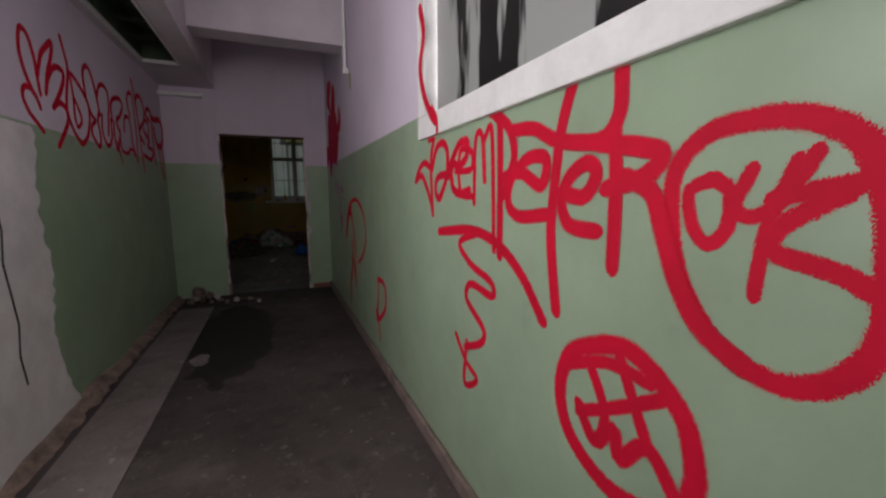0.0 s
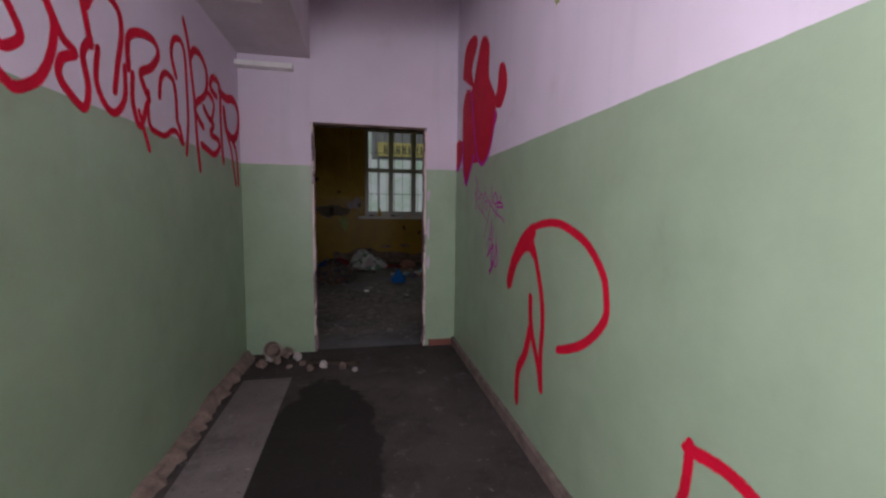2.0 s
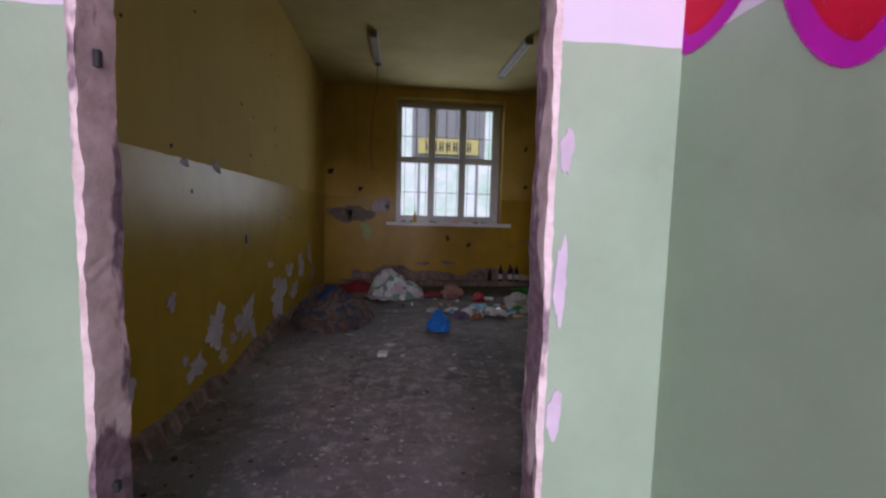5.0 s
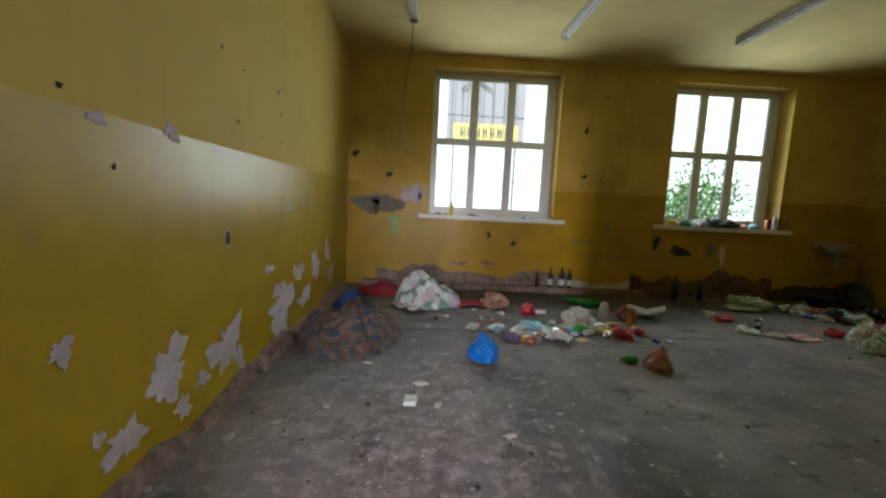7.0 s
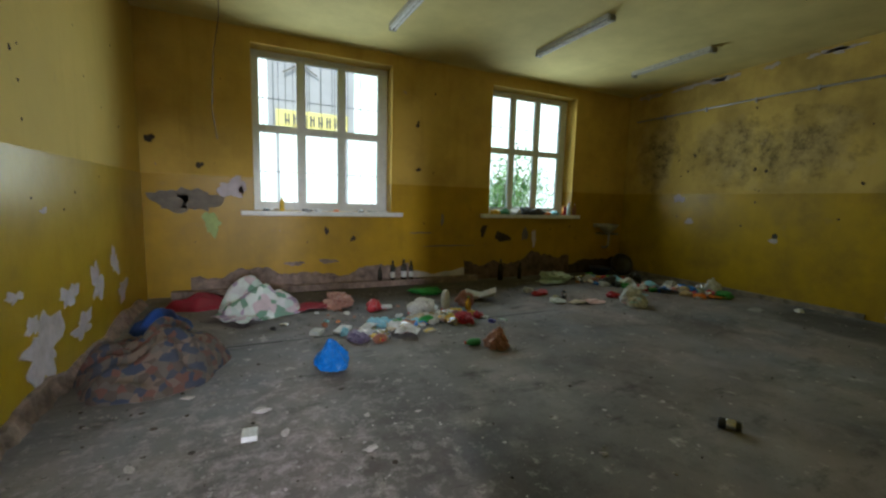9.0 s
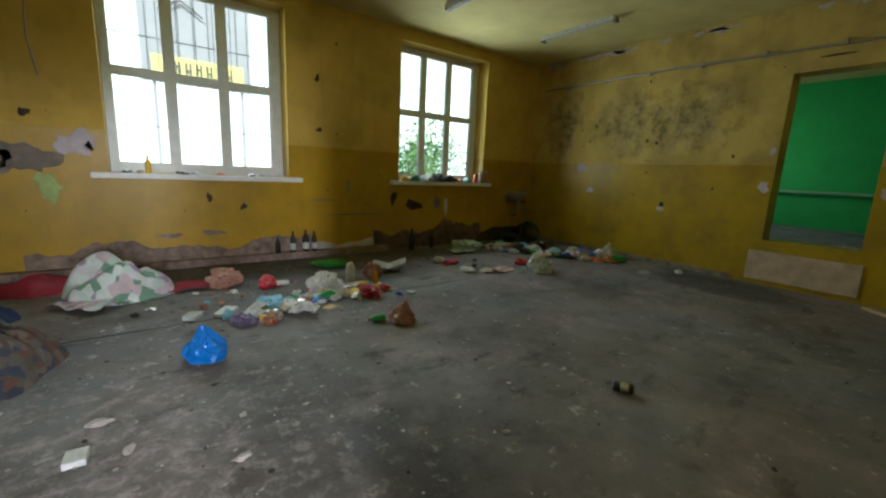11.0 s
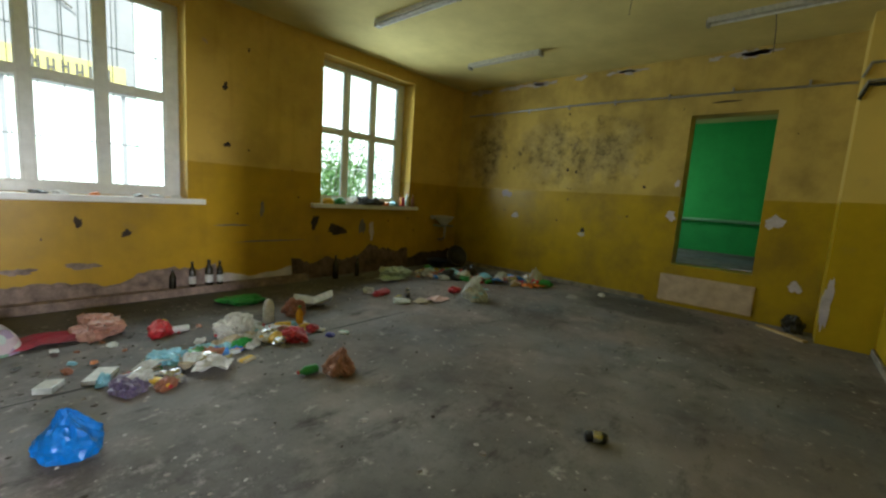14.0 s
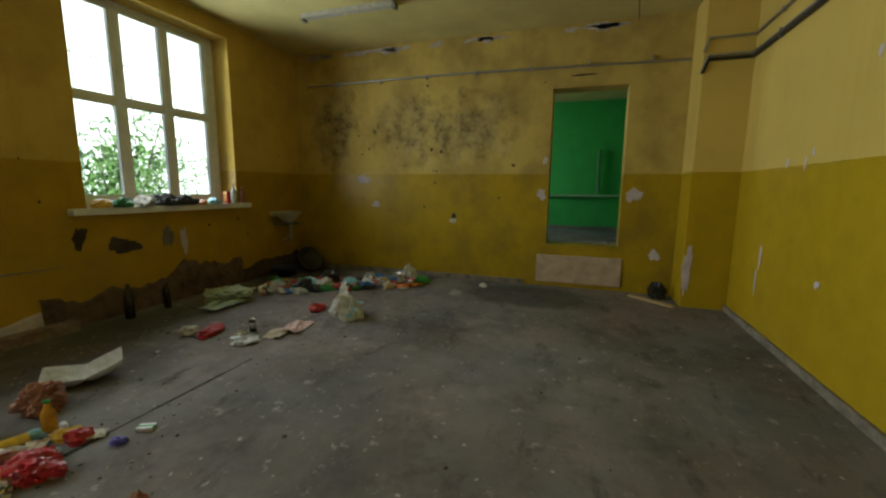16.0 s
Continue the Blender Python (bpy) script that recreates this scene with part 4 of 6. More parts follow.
stroke(west_tag, 0.0329, (6.00, 1.84), (5.95, 1.92), (5.92, 2.01), (5.93, 2.10), (5.96, 2.15), (6.02, 2.13), (6.06, 2.03), (6.07, 1.93), (6.08, 1.85))
stroke(west_tag, 0.0352, (6.08, 1.95), (6.14, 2.07), (6.22, 2.14), (6.28, 2.18), (6.28, 2.14), (6.24, 2.06), (6.19, 1.98), (6.15, 1.87))
stroke(west_tag, 0.0368, (6.15, 1.87), (6.18, 1.94), (6.24, 2.01), (6.31, 2.05), (6.39, 2.04), (6.38, 1.98), (6.31, 1.89), (6.22, 1.80))
stroke(west_tag, 0.0359, (6.22, 1.80), (6.30, 1.84), (6.37, 1.82), (6.39, 1.76), (6.34, 1.69), (6.23, 1.58))
stroke(west_tag, 0.0345, (6.41, 2.25), (6.46, 2.12), (6.46, 2.05), (6.41, 1.92), (6.39, 1.80), (6.44, 1.71), (6.52, 1.64), (6.57, 1.63), (6.66, 1.69), (6.72, 1.80), (6.73, 1.90), (6.66, 1.98), (6.54, 2.05), (6.47, 2.06))
stroke(west_tag, 0.0289, (6.49, 2.02), (6.50, 1.91), (6.49, 1.79), (6.52, 1.73), (6.59, 1.78), (6.56, 1.85), (6.51, 1.91))
stroke(west_tag, 0.0346, (6.70, 1.96), (6.69, 2.09), (6.72, 2.16), (6.79, 2.18), (6.85, 2.12), (6.89, 2.01), (6.92, 1.89))
stroke(west_tag, 0.0333, (6.72, 1.92), (6.77, 1.85), (6.83, 1.82), (6.76, 1.78), (6.74, 1.72), (6.79, 1.67), (6.86, 1.64), (6.89, 1.72), (6.87, 1.83), (6.91, 1.89))
stroke(west_tag, 0.0334, (6.91, 2.02), (6.96, 2.09), (7.04, 2.12), (7.12, 2.09), (7.13, 2.00), (7.09, 1.87), (7.06, 1.76))
stroke(west_tag, 0.0318, (6.96, 1.88), (6.94, 1.76), (6.99, 1.68), (7.06, 1.67), (7.13, 1.75), (7.14, 1.87))
stroke(west_tag, 0.0385, (7.17, 1.89), (7.18, 2.01), (7.27, 2.07), (7.40, 2.09), (7.45, 2.04), (7.37, 1.95), (7.27, 1.89), (7.33, 1.80))
stroke(west_tag, 0.0345, (7.20, 1.86), (7.19, 1.74), (7.24, 1.65), (7.31, 1.76))
stroke(west_tag, 0.0283, (7.24, 1.71), (7.31, 1.56))
stroke(west_tag, 0.0401, (7.78, 2.34), (7.83, 2.23), (7.86, 2.07), (7.89, 1.90), (7.90, 1.72), (7.93, 1.53))
stroke(west_tag, 0.0344, (7.64, 2.00), (7.60, 2.08), (7.61, 2.15), (7.66, 2.20), (7.73, 2.21), (7.77, 2.15), (7.78, 2.01), (7.78, 1.81), (7.76, 1.69), (7.74, 1.60))
stroke(west_tag, 0.0449, (7.86, 2.18), (7.91, 2.23), (8.00, 2.24), (8.09, 2.19), (8.11, 2.11), (8.07, 2.02), (8.00, 1.97), (7.91, 1.92), (7.89, 1.87), (7.96, 1.82), (8.00, 1.80))
stroke(west_tag, 0.0435, (8.04, 1.92), (8.11, 1.88), (8.20, 1.85), (8.14, 1.78), (8.28, 1.76), (8.30, 1.71), (8.20, 1.65), (8.09, 1.66), (7.98, 1.68))
stroke(west_tag, 0.0376, (8.10, 2.04), (8.19, 2.02), (8.22, 1.97), (8.17, 1.88))
stroke(west_tag, 0.0460, (8.27, 2.06), (8.18, 2.08), (8.17, 2.12), (8.23, 2.17), (8.33, 2.16), (8.36, 2.10), (8.35, 1.94), (8.36, 1.73), (8.38, 1.63))
stroke(west_tag, 0.0626, (8.36, 2.11), (8.49, 2.10), (8.68, 2.13), (8.79, 2.05), (8.77, 1.93), (8.68, 1.84), (8.56, 1.83), (8.47, 1.87), (8.43, 1.99))
stroke(west_tag, 0.0385, (8.48, 1.84), (8.57, 1.73), (8.62, 1.59), (8.66, 1.48))
stroke(west_tag, 0.0403, (8.56, 1.83), (8.68, 1.76), (8.72, 1.63), (8.73, 1.49))
stroke(west_tag, 0.0289, (7.33, 1.82), (7.32, 1.76), (7.32, 1.70), (7.34, 1.66), (7.40, 1.65), (7.48, 1.65), (7.56, 1.69), (7.62, 1.69), (7.67, 1.65))
stroke(west_tag, 0.0342, (7.44, 1.84), (7.46, 1.92), (7.51, 1.97), (7.57, 1.97), (7.61, 1.95), (7.63, 1.86), (7.63, 1.76), (7.66, 1.72), (7.69, 1.65))
stroke(big_letter, 0.0359, (7.41, 0.84), (7.37, 0.96), (7.29, 1.07), (7.20, 1.15), (7.08, 1.20), (6.93, 1.23), (6.79, 1.23), (6.67, 1.20), (6.57, 1.16), (6.49, 1.10), (6.44, 1.04), (6.42, 0.97), (6.42, 0.90), (6.47, 0.83), (6.55, 0.76), (6.66, 0.70), (6.76, 0.66))
stroke(big_letter, 0.0868, (7.39, 0.88), (7.32, 1.00), (7.20, 1.11), (7.10, 1.17))
stroke(big_letter, 0.0528, (7.37, 0.93), (7.23, 1.06), (7.13, 1.10), (7.06, 1.07))
stroke(big_letter, 0.0429, (7.10, 1.15), (7.05, 1.07), (7.00, 0.98), (6.95, 0.86), (6.93, 0.73), (6.94, 0.58), (6.93, 0.41))
stroke(big_letter, 0.0477, (7.08, 0.82), (7.07, 0.71), (7.03, 0.61), (6.96, 0.50), (6.93, 0.41))
stroke(big_letter, 0.0566, (7.07, 0.67), (7.13, 0.51), (7.22, 0.38), (7.23, 0.21))
# the filled figure near the doorway: solid lobes with a violet rim
filled(creature, (8.61, 2.18), (8.47, 2.29), (8.16, 2.15), (8.15, 1.92), (8.22, 1.72), (8.38, 1.56), (8.46, 1.50), (8.55, 1.63), (8.60, 1.87))
filled(creature, (8.33, 2.23), (7.73, 1.96), (7.75, 1.83), (7.83, 1.71), (7.93, 1.64), (8.03, 1.63), (8.14, 1.70), (8.21, 1.85))
filled(creature, (8.83, 1.90), (8.70, 1.92), (8.60, 1.86), (8.62, 1.75), (8.72, 1.67), (8.84, 1.67), (8.86, 1.79))
filled(creature, (8.63, 2.42), (8.54, 2.64), (8.29, 2.65), (8.18, 2.55), (8.33, 2.40), (8.28, 2.25))
filled(creature, (8.28, 2.28), (8.08, 2.54), (7.89, 2.44), (7.88, 2.21), (7.71, 2.00), (7.84, 1.86), (8.38, 1.94), (8.47, 2.15))
filled(creature, (7.80, 2.00), (7.71, 2.07), (7.67, 2.21), (7.57, 2.19), (7.52, 2.05), (7.63, 1.94))
filled(creature, (8.41, 1.95), (7.79, 1.88), (7.97, 1.68), (8.27, 1.66), (8.47, 1.74))
creature_rim.lift = 0.0012
stroke(creature_rim, 0.0261, (8.33, 2.22), (8.28, 2.06), (8.21, 1.85), (8.14, 1.70), (8.03, 1.63), (7.93, 1.64), (7.83, 1.71), (7.76, 1.83), (7.73, 1.93))
stroke(creature_rim, 0.0324, (8.60, 1.87), (8.55, 1.63), (8.46, 1.51), (8.38, 1.56), (8.23, 1.71))
stroke(creature_rim, 0.0362, (8.84, 1.89), (8.85, 1.79), (8.82, 1.67), (8.72, 1.67), (8.62, 1.74))
stroke(frame_tag, 0.0406, (4.94, 2.12), (4.90, 2.00), (4.95, 1.88), (4.92, 1.77), (4.85, 1.67), (4.77, 1.60))
stroke(frame_tag, 0.0222, (4.80, 1.66), (4.75, 1.61), (4.74, 1.55))
finish(east_tag, M["red_spray"], "long red sprayed name tag on green gloss paint")
finish(ring_tag, M["red_spray"], "red sprayed ring with letters inside it")
finish(scribble, M["red_spray"], "red sprayed zigzag flourish under a tag")
finish(grid_tag, M["red_spray"], "red sprayed ring holding crossed bars")
finish(big_letter, M["red_spray"], "large red sprayed hooked letter with drips")
finish(small_letter, M["red_spray"], "small red sprayed letter near the floor")
finish(violet_tag, M["violet_spray"], "violet marker-like sprayed tag on green paint")
finish(west_tag, M["red_spray"], "red outlined sprayed lettering on white wall")
finish(creature_rim, M["violet_spray"], "violet outline of a red sprayed figure")
finish(creature, M["red_spray"], "solid red sprayed figure beside the doorway")
finish(frame_tag, M["red_spray"], "red sprayed squiggle on the white window frame")

# ---- corridor floor: filled trench, rubble, wet mark ----
M["trench"] = concrete("patched_screed", (0.23, 0.2, 0.19), (0.15, 0.125, 0.12), None, 0.4)
slab("trench_fill", CX0 + 0.12, CX0 + 0.46, -1.0, 8.25, -0.05, 0.006, M["trench"], "paler strip of patched screed along the wall", "floor patch")
tagged(part("floor_patch", flat_blob(bm_new(), 0.07, 0.12, lambda u, w, d: (0.73 + u, 6.57 + w, d), 0.2, 22, 5, 0.003), M["trench"]), "pale dry spot inside the wet stain", "floor patch")


def chunk(at, size, seed, material, name="rubble_lump", label="broken lump of concrete", group="rubble"):
    rnd = random.Random(seed)
    bm = bm_new()
    bmesh.ops.create_icosphere(bm, subdivisions=2, radius=1)
    for v in bm.verts:
        k = 0.75 + 0.5 * noise.noise(v.co * 1.4 + Vector((seed, 0, 0)))
        v.co = Vector((v.co.x * size[0], v.co.y * size[1], max(-0.9, v.co.z) * size[2])) * k
    low = min(v.co.z for v in bm.verts)
    for v in bm.verts:
        v.co.z -= low
    ob = part(name, bm, material)
    ob.matrix_basis = pose(*at, 0, 0, rnd.uniform(0, 360))
    return tagged(ob, label, "rubble", group)


for k, (x, y, s) in enumerate(((0.40, 8.66, 0.09), (0.52, 8.70, 0.07), (0.36, 8.50, 0.06), (0.62, 8.62, 0.06), (0.47, 8.55, 0.05), (0.68, 8.48, 0.04), (0.85, 8.42, 0.05), (1.0, 8.36, 0.045), (0.75, 8.36, 0.04), (1.1, 8.3, 0.03), (0.58, 8.45, 0.03))):
    chunk((x, y, 0.0), (s, s * 0.8, s * 0.8), k, M["brick_rubble"] if k % 3 else M["plaster"], label="broken lump of concrete by the doorway")
stub = thing("drain_stub", (0.42, 8.60, 0.12), "open end of a broken drain pipe in rubble", "pipe")
bm = bm_new()
lathe(bm, [(0.06, 0), (0.06, 0.16), (0.045, 0.16), (0.045, 0.02)], 18)
bmesh.ops.rotate(bm, verts=bm.verts, cent=(0, 0, 0), matrix=Euler((radians(80), 0, radians(20))).to_matrix())
part("pipe", bm, M["brick_rubble"], stub)
slat = part("timber_scrap", box(bm_new(), -0.22, 0.22, -0.03, 0.03, 0, 0.025, 0.004), M["dark_rubble"])
slat.matrix_basis = pose(0.92, 8.5, 0.002, 0, 0, -18)
tagged(slat, "dark rotten board end on the floor", "board")


# ---- litter ----
def colour(name, c, rough=0.45, metal=0.0):
    if name not in M:
        M[name] = plain(name, c, rough, metal, 0.15, 22)
    return M[name]


WHITE, CREAM = colour("white_plastic", (0.60, 0.61, 0.60)), colour("cream_paper", (0.50, 0.43, 0.31), 0.8)
BLUE, RED = colour("blue_plastic", (0.008, 0.17, 0.6), 0.4), colour("red_plastic", (0.45, 0.02, 0.03), 0.35)
GREEN, YELLOW = colour("green_plastic", (0.03, 0.28, 0.05), 0.35), colour("yellow_plastic", (0.75, 0.5, 0.04), 0.4)
BROWN, BLACK = colour("brown_film", (0.30, 0.12, 0.07), 0.4), colour("black_plastic", (0.015, 0.015, 0.016), 0.3)
SILVER, CYAN = colour("crumpled_foil", (0.62, 0.63, 0.65), 0.25, 0.85), colour("cyan_film", (0.25, 0.55, 0.68), 0.3)
PINK, ORANGE = colour("pink_paper", (0.66, 0.45, 0.43), 0.8), colour("orange_film", (0.7, 0.2, 0.03), 0.35)
M["clear_film"] = plain("milky_film", (0.55, 0.58, 0.57), 0.2, 0, 0.15, 10)
LITTER = "litter on the room floor"


def crumple(size, seed, peak=0.0, sub=4, rough=0.5):
    """A crumpled bag: a closed lumpy skin with creases, flat below, drawn up to a knot where peak is given."""
    bm = bm_new()
    bmesh.ops.create_icosphere(bm, subdivisions=sub, radius=1)
    off = Vector((seed * 1.7, seed * 0.9, seed * 2.3))
    for v in bm.verts:
        p = v.co.copy()
        k = 1 + rough * (noise.noise(p * 1.3 + off) + 0.7 * abs(noise.noise(p * 2.9 + off)) + 0.55 * noise.noise(p * 6 + off))
        q = p * k
        if peak and p.z > 0:
            pull = p.z ** 1.3
            q.x = q.x * (1 - 0.72 * pull) + 0.35 * peak * pull * pull
            q.y *= 1 - 0.72 * pull
            q.z += peak * pull * pull
        v.co = Vector((q.x * size[0], q.y * size[1], max(q.z, -0.55) * size[2]))
    low = min(v.co.z for v in bm.verts)
    for v in bm.verts:
        v.co.z -= low
    return bm


def bag(at, size, seed, material, label, peak=0.0, name="plastic_bag", category="bag", group=LITTER, rough=0.5):
    ob = part(name, crumple(size, seed, peak, 4 if max(size) > 0.09 else 3, rough), material)
    ob.matrix_basis = pose(*at, 0, 0, seed * 47 % 360)
    return tagged(ob, label, category, group)


def sheet(at, w, d, amp, seed, material, label, name="paper_sheet", category="paper", group=LITTER, curl=0.0):
    """A thin sheet of paper or film with waves and turned-up corners; it has two faces and an edge."""
    bm = bm_new()
    n = 9
    top = {}
    for side in (0, 1):
        for i in range(n + 1):
            for j in range(n + 1):
                u, v = i / n - 0.5, j / n - 0.5
                z = amp * (0.6 + noise.noise(Vector((u * 3 + seed, v * 3, seed * 0.7)))) + amp * 0.6 * abs(noise.noise(Vector((u * 8, v * 8 + seed, 1)))) + curl * (u * u * 4) ** 1.5
                ragged = 1 + 0.06 * noise.noise(Vector((i * 0.9, j * 0.9, seed)))
                top[side, i, j] = bm.verts.new((u * w * ragged, v * d * ragged, max(0.001, z) + 0.0025 * side))
    for side in (0, 1):
        for i in range(n):
            for j in range(n):
                bm.faces.new([top[side, *c] for c in ((i, j), (i + 1, j), (i + 1, j + 1), (i, j + 1))])
    rim = [(i, 0) for i in range(n)] + [(n, j) for j in range(n)] + [(i, n) for i in range(n, 0, -1)] + [(0, j) for j in range(n, 0, -1)]
    for a, b in zip(rim, rim[1:] + rim[:1]):
        bm.faces.new((top[0, *a], top[0, *b], top[1, *b], top[1, *a]))
    ob = part(name, bm, material)
    ob.matrix_basis = pose(*at, 0, 0, seed * 61 % 360)
    return tagged(ob, label, category, group)


def can(at, label, lying, seed, body=None, stripe=None):
    ob = thing("drink_can", at, label, "can", LITTER, rz=seed * 37 % 360)
    m = pose(0, 0, 0.033 if lying else 0, 90 if lying else 0, 0, 0)
    for nm, prof, mat in (("body", [(0.026, 0), (0.033, 0.008), (0.033, 0.108), (0.027, 0.118)], body or BLACK), ("lid", [(0.027, 0.118), (0.028, 0.121), (0.024, 0.1215), (0.023, 0.119)], SILVER), ("printed_band", [(0.0334, 0.04), (0.0336, 0.045), (0.0336, 0.085), (0.0334, 0.09)], stripe or SILVER)):
        bm = lathe(bm_new(), prof, 24)
        bmesh.ops.transform(bm, matrix=m, verts=bm.verts)
        part(nm, bm, mat, ob, smooth=True)
    return ob


def bottle(at, label, material, height=0.24, r=0.035, lying=False, seed=1, group=LITTER, cap=None, paper=None):
    ob = thing("bottle", at, label, "bottle", group, rz=seed * 53 % 360)
    m = pose(0, 0, r if lying else 0, 90 if lying else 0, 0, 0)
    h = height
    for nm, prof, mat in (("body", [(r * 0.85, 0), (r, 0.01), (r, h * 0.6), (r * 0.8, h * 0.7), (r * 0.42, h * 0.82), (r * 0.38, h * 0.93)], material), ("cap", [(r * 0.42, h * 0.93), (r * 0.42, h), (r * 0.3, h * 1.003)], cap or RED)):
        bm = lathe(bm_new(), prof, 18)
        bmesh.ops.transform(bm, matrix=m, verts=bm.verts)
        part(nm, bm, mat, ob, smooth=True)
    if paper:
        bm = lathe(bm_new(), [(r * 1.01, h * 0.12), (r * 1.025, h * 0.125), (r * 1.025, h * 0.42), (r * 1.01, h * 0.425)], 18)
        bmesh.ops.transform(bm, matrix=m, verts=bm.verts)
        part("paper_label", bm, paper, ob, "pale paper label")
    return ob


def carton(at, size, label, material, seed, name="carton", tilt=0.0, band=None):
    ob = thing(name, at, label, "box", LITTER, rz=seed * 29 % 360)
    w, d, h = size
    bm = box(bm_new(), -w / 2, w / 2, -d / 2, d / 2, 0, h, 0.003)
    bmesh.ops.rotate(bm, verts=bm.verts, cent=(0, 0, 0), matrix=Euler((0, radians(tilt), 0)).to_matrix())
    low = min(v.co.z for v in bm.verts)
    bmesh.ops.translate(bm, verts=bm.verts, vec=(0, 0, -low))
    part("body", bm, material, ob)
    if band:
        part("printed_band", box(bm_new(), -w * 0.505, w * 0.505, -d * 0.2, d * 0.2, h * 0.2, h * 1.01), band, ob)
    return ob


def mound(name, at, w, d, h, seed, material, label, category, folds=5.0, group=""):
    """A heap of cloth: a domed skin with deep folds and an uneven hem on the floor."""
    bm = bm_new()
    n = 44
    grid = []
    for i in range(n + 1):
        row = []
        for j in range(n + 1):
            u, v = 2 * i / n - 1, 2 * j / n - 1
            a = math.atan2(v, u)
            square = max(abs(u), abs(v))
            r = square
            hem = 1 + 0.18 * noise.noise(Vector((math.cos(a) * 1.6, math.sin(a) * 1.6, seed)))
            x, y = math.cos(a) * r * hem, math.sin(a) * r * hem
            base = max(0.0, 1 - r ** 2.2) ** 0.75
            fold = abs(math.sin(folds * (y + 0.35 * noise.noise(Vector((x * 2, y * 2, seed)))) + 1.5 * noise.noise(Vector((x * 1.3, y * 1.3, seed + 3)))))
            lump = 0.75 + 0.55 * noise.noise(Vector((x * 1.8 + seed, y * 1.8, 0)))
            z = h * base * (lump + 0.42 * fold - 0.12) + 0.012 * (1 - r)
            row.append(bm.verts.new((x * w / 2, y * d / 2, max(0.0, z))))
        grid.append(row)
    for i in range(n):
        for j in range(n):
            bm.faces.new((grid[i][j], grid[i + 1][j], grid[i + 1][j + 1], grid[i][j + 1]))
    bmesh.ops.remove_doubles(bm, verts=bm.verts, dist=1e-5)
    ob = part(name, bm, material, smooth=True)
    ob.matrix_basis = pose(*at, 0, 0, 0)
    return tagged(ob, label, category, group)


M["blanket"] = cloth("patterned_blanket", [(0.075, 0.055, 0.045), (0.12, 0.05, 0.038), (0.10, 0.09, 0.075), (0.03, 0.04, 0.07), (0.15, 0.11, 0.085)], 20.0, seed=1)
M["quilt"] = cloth("floral_quilt", [(0.62, 0.68, 0.66), (0.50, 0.60, 0.57), (0.36, 0.28, 0.42), (0.16, 0.30, 0.22), (0.60, 0.62, 0.64), (0.55, 0.45, 0.5)], 11.0, seed=4)
M["red_cloth"] = cloth("red_cloth", [(0.26, 0.012, 0.03), (0.2, 0.01, 0.025)], 6.0)
M["blue_cloth"] = cloth("blue_cloth", [(0.01, 0.05, 0.22), (0.01, 0.035, 0.15)], 6.0)
mound("blanket", (0.60, 12.66, 0), 0.92, 1.0, 0.33, 2, M["blanket"], "dirty patterned blanket heaped beside the wall", "blanket", 12)
mound("quilt", (1.32, 14.12, 0.002), 0.86, 0.6, 0.34, 7, M["quilt"], "pale floral quilt thrown in a heap", "quilt", 3)
sheet((1.12, 13.86, 0.004), 0.5, 0.36, 0.05, 8, M["quilt"], "trailing corner of a pale floral quilt", "quilt_corner", "quilt", "")
mound("red_blanket", (0.66, 14.6, 0), 0.75, 0.45, 0.13, 5, M["red_cloth"], "crumpled dark red blanket by the wall", "blanket", 4)
sheet((1.72, 14.08, 0.004), 0.62, 0.3, 0.045, 3, M["red_cloth"], "edge of a dark red blanket on the floor", "red_blanket", "blanket", "")
mound("blue_jacket", (0.42, 13.75, 0), 0.5, 0.36, 0.17, 9, M["blue_cloth"], "bunched dark blue cloth beside the blanket", "clothing", 4)
bag((1.81, 12.30, 0), (0.135, 0.115, 0.13), 3, BLUE, "bright blue plastic bag slumped on concrete", 0.08, rough=0.24)
bag((2.18, 14.13, 0), (0.19, 0.14, 0.10), 6, colour("pink_print_film", (0.42, 0.22, 0.17), 0.4), "pinkish brown printed plastic bag with rubbish")
bag((2.55, 13.8, 0), (0.09, 0.08, 0.075), 9, RED, "small crumpled red food wrapper", 0, "wrapper", "wrapper")
bag((3.48, 14.42, 0), (0.2, 0.13, 0.05), 11, GREEN, "flattened bright green plastic bag")
bag((3.28, 12.2, 0), (0.105, 0.085, 0.10), 14, colour("reddish_brown_film", (0.36, 0.17, 0.11), 0.45), "reddish brown plastic bag standing with a twisted neck", 0.62)
bottle((3.17, 12.32, 0), "green glass bottle leaning by a brown bag", GREEN, 0.15, 0.032, True, 5)
bag((5.94, 12.95, 0), (0.15, 0.13, 0.17), 17, WHITE, "white carrier bag with blue print", 0.25, "carrier_bag")
for k in range(3):
    sheet((5.80 + 0.07 * k, 12.83 - 0.02 * k, 0.06 + 0.05 * k), 0.05, 0.09, 0.01, 4 + k, CYAN, "scrap of blue printed film on a carrier bag", "film_scrap", "wrapper")
bag((6.0, 13.36, 0), (0.09, 0.07, 0.05), 19, RED, "crumpled red wrapper beside a carrier bag", 0, "wrapper", "wrapper")
bag((3.72, 13.66, 0), (0.11, 0.09, 0.10), 23, BROWN, "brown paper bag crumpled at the litter pile", 0, "paper_bag")

